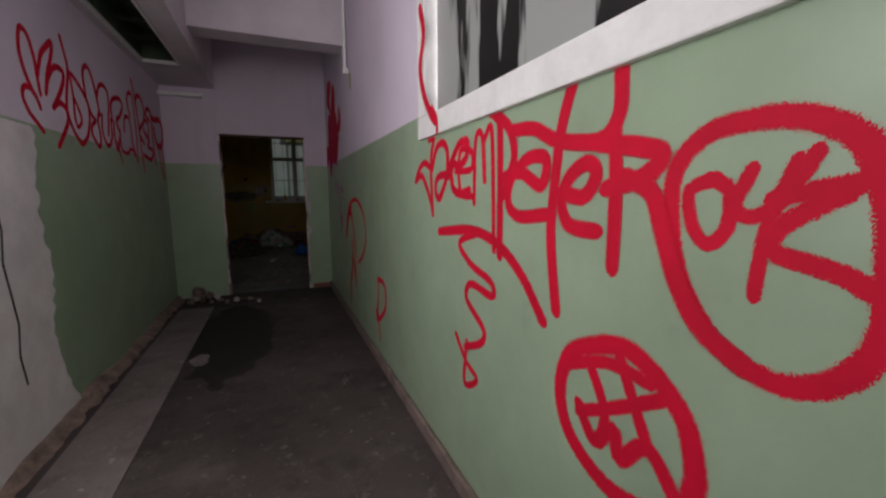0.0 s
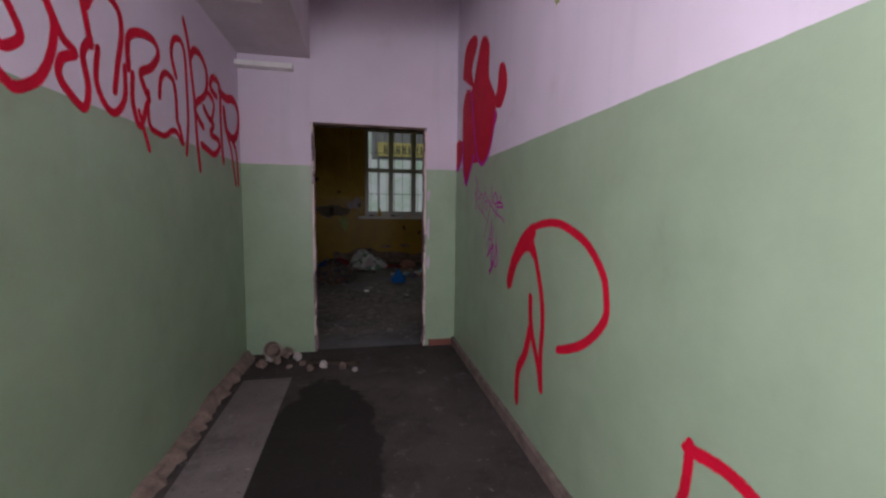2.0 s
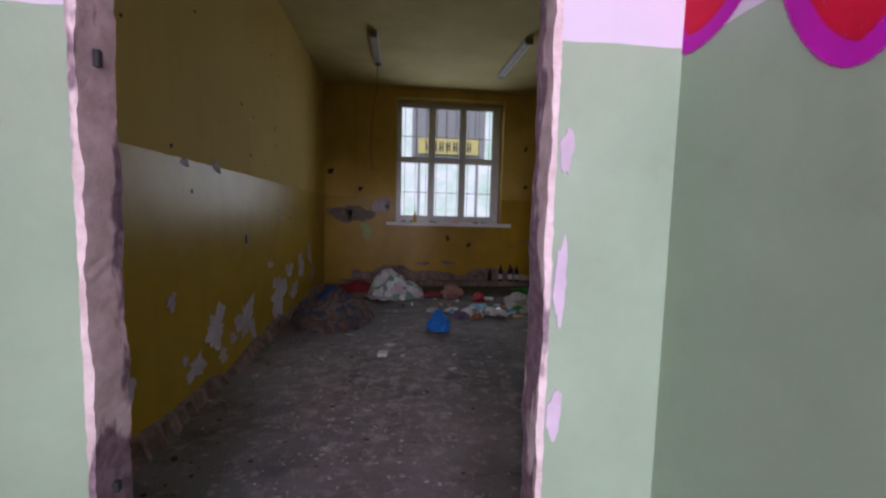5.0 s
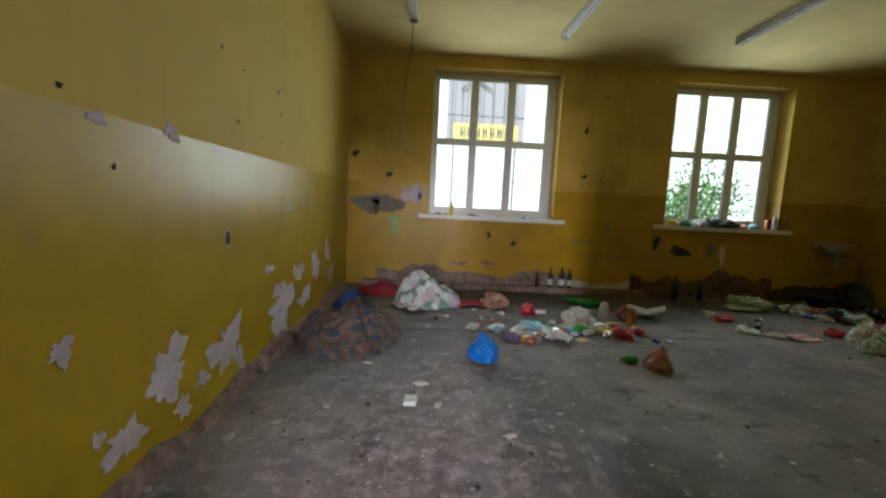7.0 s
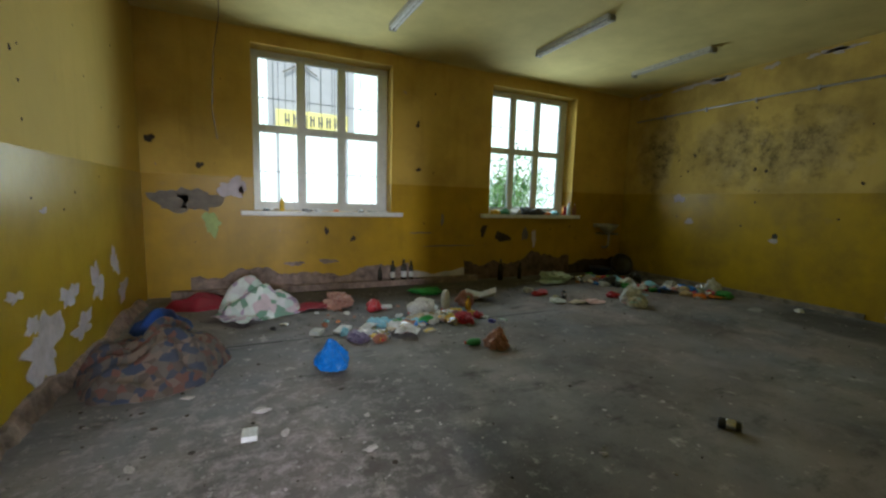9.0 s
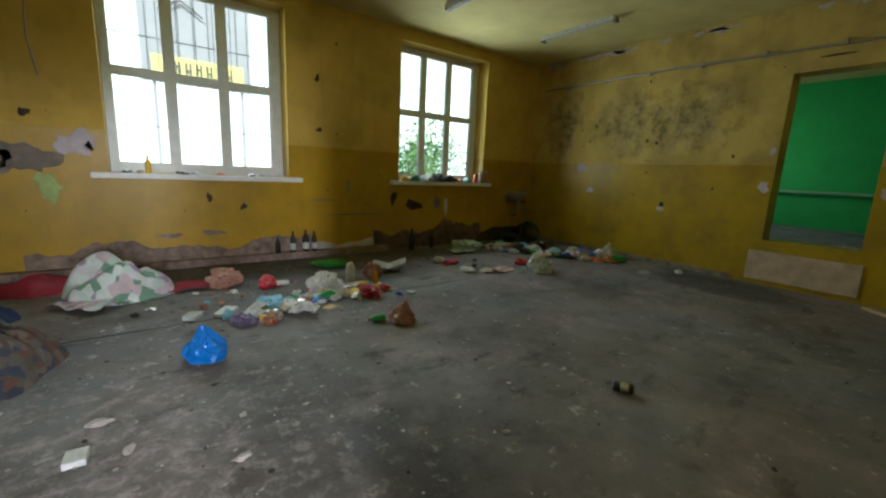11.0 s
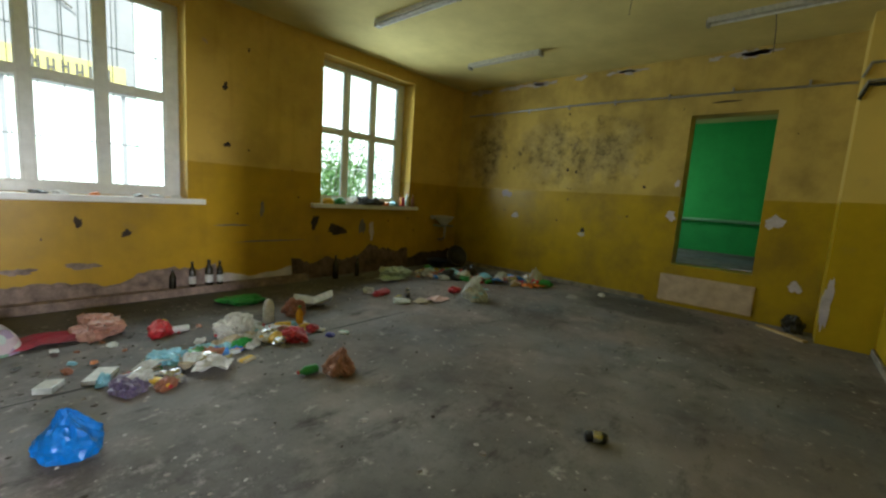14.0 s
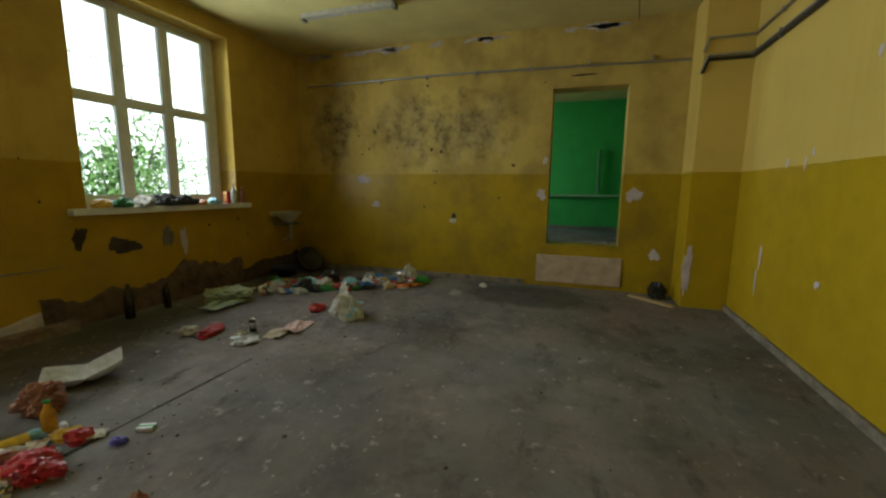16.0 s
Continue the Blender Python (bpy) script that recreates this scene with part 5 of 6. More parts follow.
# opened food box
box_ob = thing("food_box", (4.06, 13.84, 0), "white foam food box lying open", "food container", LITTER, rz=-31)
for sgn, tilt in ((-1, 10), (1, 22)):
    bm = bm_new()
    n = 8
    rows = []
    for i in range(n + 1):
        row = []
        for j in range(n + 1):
            u, v = i / n * 2 - 1, j / n * 2 - 1
            e = max(abs(u), abs(v))
            row.append(bm.verts.new((sgn * (0.125 + u * 0.115), v * 0.15 * (1 - 0.06 * u * u), 0.065 * max(0, (e - 0.62) / 0.38) ** 0.8 + 0.004)))
        rows.append(row)
    for i in range(n):
        for j in range(n):
            bm.faces.new((rows[i][j], rows[i + 1][j], rows[i + 1][j + 1], rows[i][j + 1]))
    ob = part("tray" if sgn < 0 else "lid", bm, WHITE, box_ob, smooth=True)
    ob.matrix_basis = pose(0, 0, 0.004, 0, -sgn * tilt, 0)
    ob.modifiers.new("thick", "SOLIDIFY").thickness = 0.005

# white jug
jug = thing("plastic_jug", (3.41, 13.6, 0), "white plastic bottle with a moulded handle", "bottle", LITTER, rz=30)
part("body", lathe(bm_new(), [(0.045, 0), (0.052, 0.012), (0.052, 0.15), (0.045, 0.19), (0.03, 0.225), (0.018, 0.235)], 20), WHITE, jug, smooth=True)
# black colour stands for the shade inside the handle's hollow
part("handle", tube(bm_new(), [(0.05, 0, 0.1), (0.066, 0, 0.13), (0.066, 0, 0.18), (0.04, 0, 0.21)], 0.008, 8), BLACK, jug, "handle coloured black for the shade in its hollow")

can((3.83, 10.56, 0), "black drink can lying on the concrete", True, 0.9)
can((5.24, 13.53, 0), "black drink can standing upright", False, 1)
bottle((3.59, 13.33, 0), "bottle half full of orange drink", colour("orange_drink", (0.5, 0.25, 0.02), 0.15), 0.2, 0.036, False, 2, cap=GREEN)
bag((5.95, 14.6, 0), (0.22, 0.16, 0.10), 29, colour("green_white_film", (0.42, 0.52, 0.40), 0.35), "pale green and white crumpled bag", 0)
sheet((5.73, 14.42, 0.003), 0.46, 0.24, 0.04, 6, colour("green_white_film", (0.42, 0.52, 0.4)), "pale green and white printed film lying flat", "film_sheet", "wrapper")
bag((5.06, 13.85, 0), (0.15, 0.07, 0.04), 31, RED, "torn red crisp packet on concrete", 0, "wrapper", "wrapper")
bag((4.97, 14.0, 0), (0.07, 0.06, 0.05), 33, M["clear_film"], "crushed clear plastic cup", 0, "plastic_cup", "cup")
bag((5.08, 13.5, 0), (0.06, 0.05, 0.035), 34, SILVER, "ball of crumpled silver foil", 0, "foil", "wrapper")
sheet((5.45, 13.2, 0.003), 0.34, 0.2, 0.03, 9, PINK, "pale pink paper folded on the floor")
sheet((5.25, 13.25, 0.003), 0.24, 0.16, 0.02, 12, CREAM, "stained cream paper on the floor")
bag((5.0, 13.38, 0), (0.1, 0.08, 0.035), 37, M["clear_film"], "crumpled clear film on concrete")
carton((3.8, 12.89, 0), (0.085, 0.055, 0.022), "small white cigarette carton", WHITE, 4, "cigarette_box", 0, GREEN)
bag((3.66, 12.9, 0), (0.04, 0.03, 0.02), 41, colour("violet_film", (0.05, 0.05, 0.4), 0.3), "scrap of dark blue wrapper", 0, "wrapper", "wrapper")
carton((2.88, 12.84, 0), (0.11, 0.08, 0.02), "yellow and white printed carton flattened", CREAM, 7, "carton", 0, YELLOW)
carton((1.24, 11.49, 0), (0.1, 0.08, 0.03), "crushed white box lying on concrete", WHITE, 3, "small_box")
carton((1.81, 13.14, 0), (0.13, 0.1, 0.04), "clear plastic food tray on concrete", M["clear_film"], 2, "food_tray")
bag((2.15, 12.84, 0), (0.12, 0.09, 0.05), 63, colour("violet_print_film", (0.13, 0.10, 0.2), 0.3), "violet and silver printed crisp packet", 0, "wrapper", "wrapper")
bag((2.42, 13.12, 0), (0.11, 0.09, 0.07), 64, CYAN, "bright blue crumpled film in the litter", 0, "wrapper", "wrapper")
carton((2.06, 13.14, 0), (0.22, 0.12, 0.03), "flat pale box lying on the floor", WHITE, 2, "flat_box", 0)
bag((7.77, 11.9, 0), (0.06, 0.045, 0.03), 43, WHITE, "crushed white paper cup", 0, "paper_cup", "cup")
sheet((7.28, 12.15, 0.002), 0.26, 0.14, 0.015, 15, colour("grey_card", (0.3, 0.3, 0.3), 0.8), "grey flattened card on the floor")
plank = part("plank", box(bm_new(), -0.3, 0.3, -0.035, 0.035, 0, 0.022, 0.003), colour("raw_wood", (0.5, 0.36, 0.18), 0.7))
plank.matrix_basis = pose(7.77, 9.78, 0.0, 0, 0, 47)
tagged(plank, "short raw wooden plank by the pier", "plank")
bag((7.98, 9.68, 0), (0.09, 0.08, 0.12), 44, BLACK, "small black lump of rubbish in the corner", 0, "rubbish_lump", "rubbish")

# the two loose heaps: many single pieces
rnd = random.Random(77)
KINDS = ((WHITE, "white"), (CREAM, "cream"), (BLUE, "blue"), (RED, "red"), (YELLOW, "yellow"), (SILVER, "silver"), (BROWN, "brown"), (M["clear_film"], "milky clear"), (GREEN, "green"), (ORANGE, "orange"), (CYAN, "pale blue"), (BLACK, "black"))


def scatter(path, spread, count, size, weights):
    for k in range(count):
        t = rnd.random() * (len(path) - 1)
        i = min(int(t), len(path) - 2)
        a, b = Vector(path[i]), Vector(path[i + 1])
        p = a.lerp(b, t - i) + Vector((rnd.gauss(0, spread), rnd.gauss(0, spread)))
        mat, word = rnd.choices(KINDS, weights)[0]
        s = size * rnd.uniform(0.45, 1.25)
        form = rnd.random()
        seed = 100 + rnd.randrange(900)
        if form < 0.55:
            bag((p.x, p.y, 0), (s, s * rnd.uniform(0.5, 0.9), s * rnd.uniform(0.35, 0.8)), seed, mat, word + " crumpled wrapper among the litter", 0, "wrapper", "wrapper")
        elif form < 0.8:
            sheet((p.x, p.y, rnd.uniform(0.001, 0.02)), s * 2.4, s * 1.5, s * 0.35, seed, mat, word + " torn sheet among the litter", "torn_sheet", "paper")
        elif form < 0.92:
            carton((p.x, p.y, 0), (s * 1.3, s * 0.9, s * 0.5), word + " small printed carton among the litter", mat, seed, "carton", rnd.uniform(0, 25))
        else:
            bottle((p.x, p.y, 0), word + " plastic bottle lying in the litter", mat, 0.2, 0.03, True, seed)


MIX1 = (7, 6, 2, 2, 2, 4, 2, 6, 1, 1, 2, 1)
scatter([(2.15, 12.86), (2.5, 13.0), (2.85, 13.2), (3.2, 13.3), (3.5, 13.2)], 0.13, 105, 0.07, MIX1)
bag((3.03, 13.4, 0), (0.17, 0.14, 0.11), 51, colour("grey_film", (0.5, 0.5, 0.46), 0.4), "greyish white plastic bag on the litter pile")
sheet((2.35, 13.05, 0.03), 0.26, 0.12, 0.04, 21, WHITE, "white torn paper lying on litter")
sheet((2.63, 12.8, 0.015), 0.22, 0.2, 0.05, 23, WHITE, "white paper cone on the floor")
bag((3.36, 13.02, 0), (0.12, 0.09, 0.07), 52, RED, "red and yellow crisp packet", 0, "wrapper", "wrapper")
bag((3.24, 13.06, 0), (0.08, 0.07, 0.05), 53, YELLOW, "yellow crumpled crisp packet", 0, "wrapper", "wrapper")
MIX2 = (3, 2, 3, 3, 1, 2, 2, 3, 3, 1, 3, 3)
scatter([(6.5, 14.5), (6.77, 14.2), (7.1, 13.8), (7.4, 13.4), (7.66, 12.95)], 0.16, 130, 0.095, MIX2)
bag((7.8, 13.05, 0), (0.13, 0.1, 0.13), 61, WHITE, "white plastic bag leaning on the litter heap", 0.2)
bag((7.1, 13.95, 0), (0.15, 0.12, 0.13), 62, BLACK, "black plastic bag in the litter heap", 0)
scatter([(1.65, 13.5), (2.1, 13.65), (3.0, 13.75)], 0.18, 16, 0.035, (2, 2, 0, 1, 1, 1, 5, 1, 0, 1, 1, 3))
bucket = thing("basin", (7.35, 14.92, 0), "dark blue plastic basin under the sink", "basin")
part("bowl", lathe(bm_new(), [(0.12, 0), (0.19, 0.13), (0.2, 0.135), (0.19, 0.12), (0.11, 0.012)], 24), colour("navy_plastic", (0.008, 0.03, 0.11), 0.4), bucket, smooth=True)
part("rim", lathe(bm_new(), [(0.192, 0.125), (0.208, 0.13), (0.208, 0.14), (0.19, 0.142)], 24), colour("navy_plastic", (0.008, 0.03, 0.11)), bucket)
tyre = thing("black_tub", (7.8, 14.85, 0), "black rubber tub tipped against the wall", "tub")
bm = lathe(bm_new(), [(0.14, 0), (0.2, 0.02), (0.22, 0.1), (0.19, 0.12), (0.17, 0.04), (0.05, 0.03)], 24)
bmesh.ops.rotate(bm, verts=bm.verts, cent=(0, 0, 0), matrix=Euler((radians(62), 0, radians(-20))).to_matrix())
low = min(v.co.z for v in bm.verts)
bmesh.ops.translate(bm, verts=bm.verts, vec=(0, 0, -low))
part("shell", bm, BLACK, tyre, smooth=True)
# dark glass bottles standing along the window wall
for k, (x, y, h) in enumerate(((3.2, 15.1, 0.3), (3.38, 15.1, 0.31), (3.5, 15.09, 0.29), (5.1, 14.98, 0.36), (5.5, 14.98, 0.3), (3.0, 15.11, 0.22))):
    bottle((x, y, 0.09 if y > 15 else 0), "dark dusty glass bottle standing by the wall", colour("dark_glass", (0.02, 0.018, 0.012), 0.25), h, 0.045 if h > 0.3 else 0.036, False, k, "bottles along the wall", BLACK, WHITE if k in (0, 1, 2) else None)

# ---- window boards' clutter ----
SILL_Z = W1[2] - 0.002
BOARD = "clutter on the window boards"
sy = RY1 - 0.03
b = bottle((1.62, sy, SILL_Z), "small yellow sauce bottle with a pointed cap", YELLOW, 0.2, 0.03, False, 3, BOARD, YELLOW)
for k, (x, mat, nm) in enumerate(((1.42, BLACK, "black"), (1.55, CREAM, "cream"), (1.95, BLACK, "black"), (2.1, WHITE, "white"), (2.36, ORANGE, "orange"), (2.72, BLACK, "black"), (2.9, M["clear_film"], "milky"), (3.08, WHITE, "white"))):
    bag((x, sy + 0.02, SILL_Z), (0.06, 0.035, 0.022), 70 + k, mat, nm + " scrap lying on the window board", 0, "scrap", "rubbish", BOARD)
for k, (x, s, mat, nm) in enumerate(((5.08, 0.09, YELLOW, "yellow-green"), (5.28, 0.1, GREEN, "green"), (5.5, 0.13, colour("grey_film", (0.5, 0.5, 0.46)), "grey"), (5.75, 0.15, BLACK, "black"), (5.98, 0.12, BLACK, "black"), (6.2, 0.07, ORANGE, "orange"), (6.38, 0.09, CYAN, "pale blue"))):
    bag((x, sy, SILL_Z), (s, 0.07, s * 0.55), 80 + k, mat, nm + " crumpled bag on the window board", 0, "plastic_bag", "bag", BOARD)
carton((6.6, sy, SILL_Z), (0.07, 0.07, 0.16), "red and yellow carton on the window board", RED, 0, "carton", 0, YELLOW)
bottle((6.73, sy + 0.02, SILL_Z), "clear bottle with a red label on the board", M["clear_film"], 0.25, 0.035, False, 2, BOARD, RED)
bottle((6.86, sy, SILL_Z), "brown bottle on the window board", BROWN, 0.22, 0.035, False, 4, BOARD, WHITE)

# ---- fixtures ----
sink = thing("wash_basin", (7.62, RY1 - 0.002, 0.0), "small grimy white wall-hung wash basin", "sink")
bm = bm_new()
lathe(bm, [(0.08, 0.80), (0.2, 0.88), (0.27, 0.95), (0.28, 0.965), (0.25, 0.96), (0.18, 0.9), (0.04, 0.84)], 28)
for v in bm.verts:
    v.co.x *= 0.85
    v.co.y = v.co.y * 0.6 - 0.17
part("bowl", bm, colour("grimy_ceramic", (0.42, 0.40, 0.34), 0.35), sink, smooth=True)
part("back_ledge", box(bm_new(), -0.23, 0.23, -0.09, 0, 0.9, 0.975, 0.012), colour("grimy_ceramic", (0.42, 0.40, 0.34), 0.35), sink)
part("waste_pipe", tube(bm_new(), [(0, -0.2, 0.82), (0, -0.2, 0.55), (0.03, -0.12, 0.5), (0.03, -0.02, 0.5)], 0.022, 10), M["steel"], sink, "dull metal waste pipe")
part("bracket", box(bm_new(), -0.14, -0.11, -0.3, 0, 0.76, 0.8, 0.004), M["bar"], sink)
part("bracket", box(bm_new(), 0.11, 0.14, -0.3, 0, 0.76, 0.8, 0.004), M["bar"], sink)


def batten_light(at, length, rz, label, tubes=2):
    ob = thing("ceiling_light", at, label, "ceiling light", "ceiling lights", rz=rz)
    part("housing", box(bm_new(), -0.05, 0.05, -length / 2, length / 2, -0.055, 0, 0.006), colour("lamp_enamel", (0.48, 0.47, 0.42), 0.4), ob)
    for s in (-1, 1):
        part("lamp_holder", box(bm_new(), -0.045, 0.045, s * length / 2 - 0.03, s * length / 2 + 0.012, -0.085, -0.02, 0.004), colour("lamp_holder", (0.25, 0.24, 0.2), 0.5), ob)
    for k in range(tubes):
        x = (k - (tubes - 1) / 2) * 0.05
        part("tube", rod(bm_new(), (x, -length / 2 + 0.02, -0.072), (x, length / 2 - 0.02, -0.072), 0.013, 10), WHITE, ob, "unlit fluorescent tube")
    return ob


batten_light((2.9, 13.6, CEIL), 1.25, 2, "unlit twin-tube ceiling batten")
batten_light((4.99, 13.43, CEIL), 1.3, 0, "unlit twin-tube ceiling batten")
batten_light((6.89, 13.45, CEIL), 1.25, 0, "rusty ceiling batten without tubes", 0)
batten_light((7.0, 10.23, CEIL), 1.22, 0, "unlit ceiling batten with a cable hanging from it", 1)
batten_light((1.01, 13.55, CEIL), 0.95, 0, "damaged grey ceiling batten", 0)


def cable(name, pts, label, r=0.005):
    line = [Vector(p) for p in pts]
    return tagged(part(name, tube(bm_new(), line, r, 6), colour("cable_sheath", (0.06, 0.05, 0.05), 0.5)), label, "cable")


cable("hanging_cable", [(1.01, 13.9, CEIL - 0.05), (1.0, 14.0, 3.1), (0.94, 14.02, 2.75), (0.91, 14.02, 2.2), (0.95, 14.02, 1.9)], "loose cable hanging from the ceiling light")
cable("hanging_cable", [(7.0, 10.25, CEIL - 0.05), (7.03, 10.23, 3.25), (7.0, 10.22, 3.02)], "short cable hanging under the ceiling light")
cable("hanging_cable", [(5.6, 11.2, CEIL), (5.61, 11.2, 3.3), (5.59, 11.21, 3.1)], "thin pale wire hanging from the ceiling", 0.003)

wp = thing("surface_conduit", (0, 0, 0), "grey conduit clipped along the damp wall", "conduit")
part("pipe", tube(bm_new(), [(RX1 - 0.025, 15.0, 2.97), (RX1 - 0.025, 12.6, 2.98), (RX1 - 0.025, 9.5, 2.92)], 0.014, 8), M["steel"], wp)
for k in range(7):
    y = 14.4 - k * 0.75
    part("clip", box(bm_new(), RX1 - 0.042, RX1 - 0.001, y, y + 0.02, 2.93, 3.0), M["steel"], wp)
for k, (z, mat, nm) in enumerate(((2.76, BLACK, "black"), (2.80, M["steel"], "grey"), (2.98, M["steel"], "grey"))):
    cd = thing("surface_conduit", (0, 0, 0), nm + " conduit running round the pier and along the wall", "conduit", "conduits")
    pts = [(PIL[0] - 0.02, PIL[1] + 0.01, z - 0.14), (PIL[0] - 0.02, PIL[1] - 0.04, z), (PIL[0] - 0.02, RY0 + 0.02, z), (2.4, RY0 + 0.02, z)]
    part("pipe", tube(bm_new(), pts, 0.014 if k else 0.018, 8), mat, cd)
    for j in range(6):
        part("clip", box(bm_new(), 3.0 + j * 0.8, 3.02 + j * 0.8, RY0 + 0.001, RY0 + 0.036, z - 0.02, z + 0.02), M["steel"], cd)
sock = thing("wall_outlet", (RX1 - 0.001, 12.47, 0.95), "broken black wall outlet with a torn hole", "outlet")
part("hole", flat_blob(bm_new(), 0.035, 0.045, lambda u, w, d: (-d, u, w), 0.2, 18, 3), M["dark"], sock)
part("chip", flat_blob(bm_new(), 0.05, 0.04, lambda u, w, d: (-d * 0.5, u + 0.01, w - 0.07), 0.3, 18, 4), M["plaster"], sock)
sock = thing("wall_outlet", (*on_west(11.51, 0.001, 1.02),), "dark empty outlet hole in yellow wall", "outlet")
part("hole", flat_blob(bm_new(), 0.022, 0.045, lambda u, w, d: (d, u, w), 0.15, 18, 3), M["dark"], sock)
part("lip", flat_blob(bm_new(), 0.032, 0.055, lambda u, w, d: (d * 0.4, u, w), 0.15, 18, 5), M["plaster"], sock)

# ---- damage on the room's walls ----
M["bare"] = plain("bare_lilac_plaster", (0.56, 0.50, 0.55), 0.9, 0, 0.12, 9)
for k, (y, z, a, h) in enumerate(((10.91, 0.42, 0.15, 0.12), (11.48, 0.34, 0.16, 0.16), (12.45, 0.32, 0.26, 0.19), (10.62, 0.24, 0.1, 0.08), (10.48, 0.33, 0.024, 0.04), (11.02, 0.18, 0.066, 0.05), (10.35, 0.73, 0.05, 0.04), (12.16, 0.72, 0.08, 0.035), (12.9, 0.57, 0.13, 0.09), (13.48, 0.55, 0.13, 0.16), (11.21, 0.25, 0.06, 0.04), (13.98, 0.66, 0.1, 0.12), (10.98, 1.57, 0.05, 0.04), (10.55, 1.55, 0.03, 0.03), (12.6, 1.19, 0.04, 0.02), (14.2, 0.34, 0.15, 0.09), (12.35, 0.5, 0.1, 0.06), (11.65, 0.2, 0.06, 0.08), (9.9, 0.4, 0.09, 0.16), (9.75, 0.7, 0.06, 0.14), (13.1, 0.28, 0.2, 0.08))):
    tagged(part("peeled_patch", flat_blob(bm_new(), a, h, lambda u, w, d: on_west(y + u, d, z + w), 0.5, 34, k), M["bare"]), "patch of peeled paint showing pale plaster", "wall patch", "peeled patches")
M["grey_patch"] = plain("grey_undercoat", (0.20, 0.17, 0.14), 0.8, 0, 0.2, 8)
for k, (x, z, a, h, mat) in enumerate(((0.33, 1.24, 0.2, 0.14, "grey_patch"), (0.62, 1.26, 0.22, 0.15, "grey_patch"), (0.76, 0.96, 0.1, 0.14, "green_old"), (1.02, 1.42, 0.16, 0.13, "bare"), (1.12, 1.4, 0.03, 0.05, "dark_rubble"), (3.7, 0.81, 0.18, 0.014, "grey_patch"), (4.08, 1.02, 0.03, 0.09, "grey_patch"), (4.2, 0.59, 0.4, 0.012, "grey_patch"), (2.22, 0.85, 0.035, 0.05, "dark_rubble"), (2.61, 0.73, 0.04, 0.04, "dark_rubble"), (5.27, 0.72, 0.16, 0.08, "dark_rubble"), (5.75, 0.77, 0.06, 0.13, "grey_patch"), (4.87, 0.85, 0.06, 0.1, "dark_rubble"), (5.95, 0.7, 0.05, 0.14, "bare"), (0.65, 1.7, 0.05, 0.035, "dark_rubble"), (0.13, 1.99, 0.05, 0.05, "dark_rubble"), (3.62, 2.5, 0.03, 0.05, "dark_rubble"), (3.64, 1.81, 0.04, 0.03, "dark_rubble"), (2.24, 0.40, 0.15, 0.03, "brick_rubble"), (1.78, 0.38, 0.11, 0.035, "brick_rubble"))):
    tagged(part("peeled_patch", flat_blob(bm_new(), a, h, lambda u, w, d: on_north(x + u, d, z + w), 0.35, 28, 40 + k), M[mat]), "stained patch of broken paint on yellow wall", "wall patch", "peeled patches")
bm = bm_new()
for a, b2, c, d in ((10.1, 11.22, 0.06, 0.45),):
    box(bm, RX1 - 0.022, RX1 - 0.001, a, b2, c, d, 0.01)
tagged(part("infill_panel", bm, plain("pink_render", (0.50, 0.38, 0.27), 0.85, 0, 0.14, 6)), "pinkish rendered infill under the raised doorway", "wall patch", kind="structure")
for k, (y, z, a, h) in enumerate(((11.19, 1.29, 0.06, 0.07), (10.02, 1.3, 0.09, 0.09), (14.0, 1.49, 0.1, 0.07), (13.78, 1.1, 0.06, 0.06), (9.72, 0.52, 0.07, 0.06), (11.16, 1.75, 0.03, 0.05))):
    tagged(part("peeled_patch", flat_blob(bm_new(), a, h, lambda u, w, d: on_east(y + u, d, z + w), 0.35, 24, 70 + k), M["bare"]), "pale scuffed patch on the yellow wall", "wall patch", "peeled patches")
for k, (x, z, a, h) in enumerate(((6.9, 0.75, 0.02, 0.12), (6.95, 0.5, 0.015, 0.12), (6.6, 1.6, 0.02, 0.04), (6.2, 1.66, 0.015, 0.03), (6.3, 1.58, 0.012, 0.05), (5.2, 2.5, 0.02, 0.03), (5.6, 2.2, 0.02, 0.04), (4.6, 2.4, 0.03, 0.03), (5.9, 0.7, 0.03, 0.03))):
    tagged(part("peeled_patch", flat_blob(bm_new(), a, h, lambda u, w, d: (x + u, RY0 + d, z + w), 0.35, 20, 90 + k), M["bare"]), "pale chip in the yellow gloss paint", "wall patch", "peeled patches")
tagged(part("peeled_patch", flat_blob(bm_new(), 0.04, 0.3, lambda u, w, d: (PIL[0] - d, PIL[1] - 0.04 + u, 0.45 + w), 0.3, 30, 99), M["bare"]), "torn strip of paint on the pier's corner", "wall patch", "peeled patches")
tagged(part("wall_slot", flat_blob(bm_new(), 0.16, 0.014, lambda u, w, d: on_east(10.72 + u, d, 2.84 + w), 0.2, 24, 71), M["dark_rubble"]), "dark slot in the plaster above the doorway", "wall damage")
# torn plaster along the top of the damp wall
rnd = random.Random(5)
bm = bm_new()
for k in range(20):
    y = RY1 - 0.3 - rnd.uniform(0, 4.6)
    flat_blob(bm, rnd.uniform(0.06, 0.16), rnd.uniform(0.02, 0.05), lambda u, w, d: on_east(y + u, d, CEIL - 0.07 + w), 0.5, 18, 200 + k, 0.008)
tagged(part("torn_plaster", bm, M["plaster"]), "flaking plaster edge under the ceiling", "wall damage", kind="stuff")
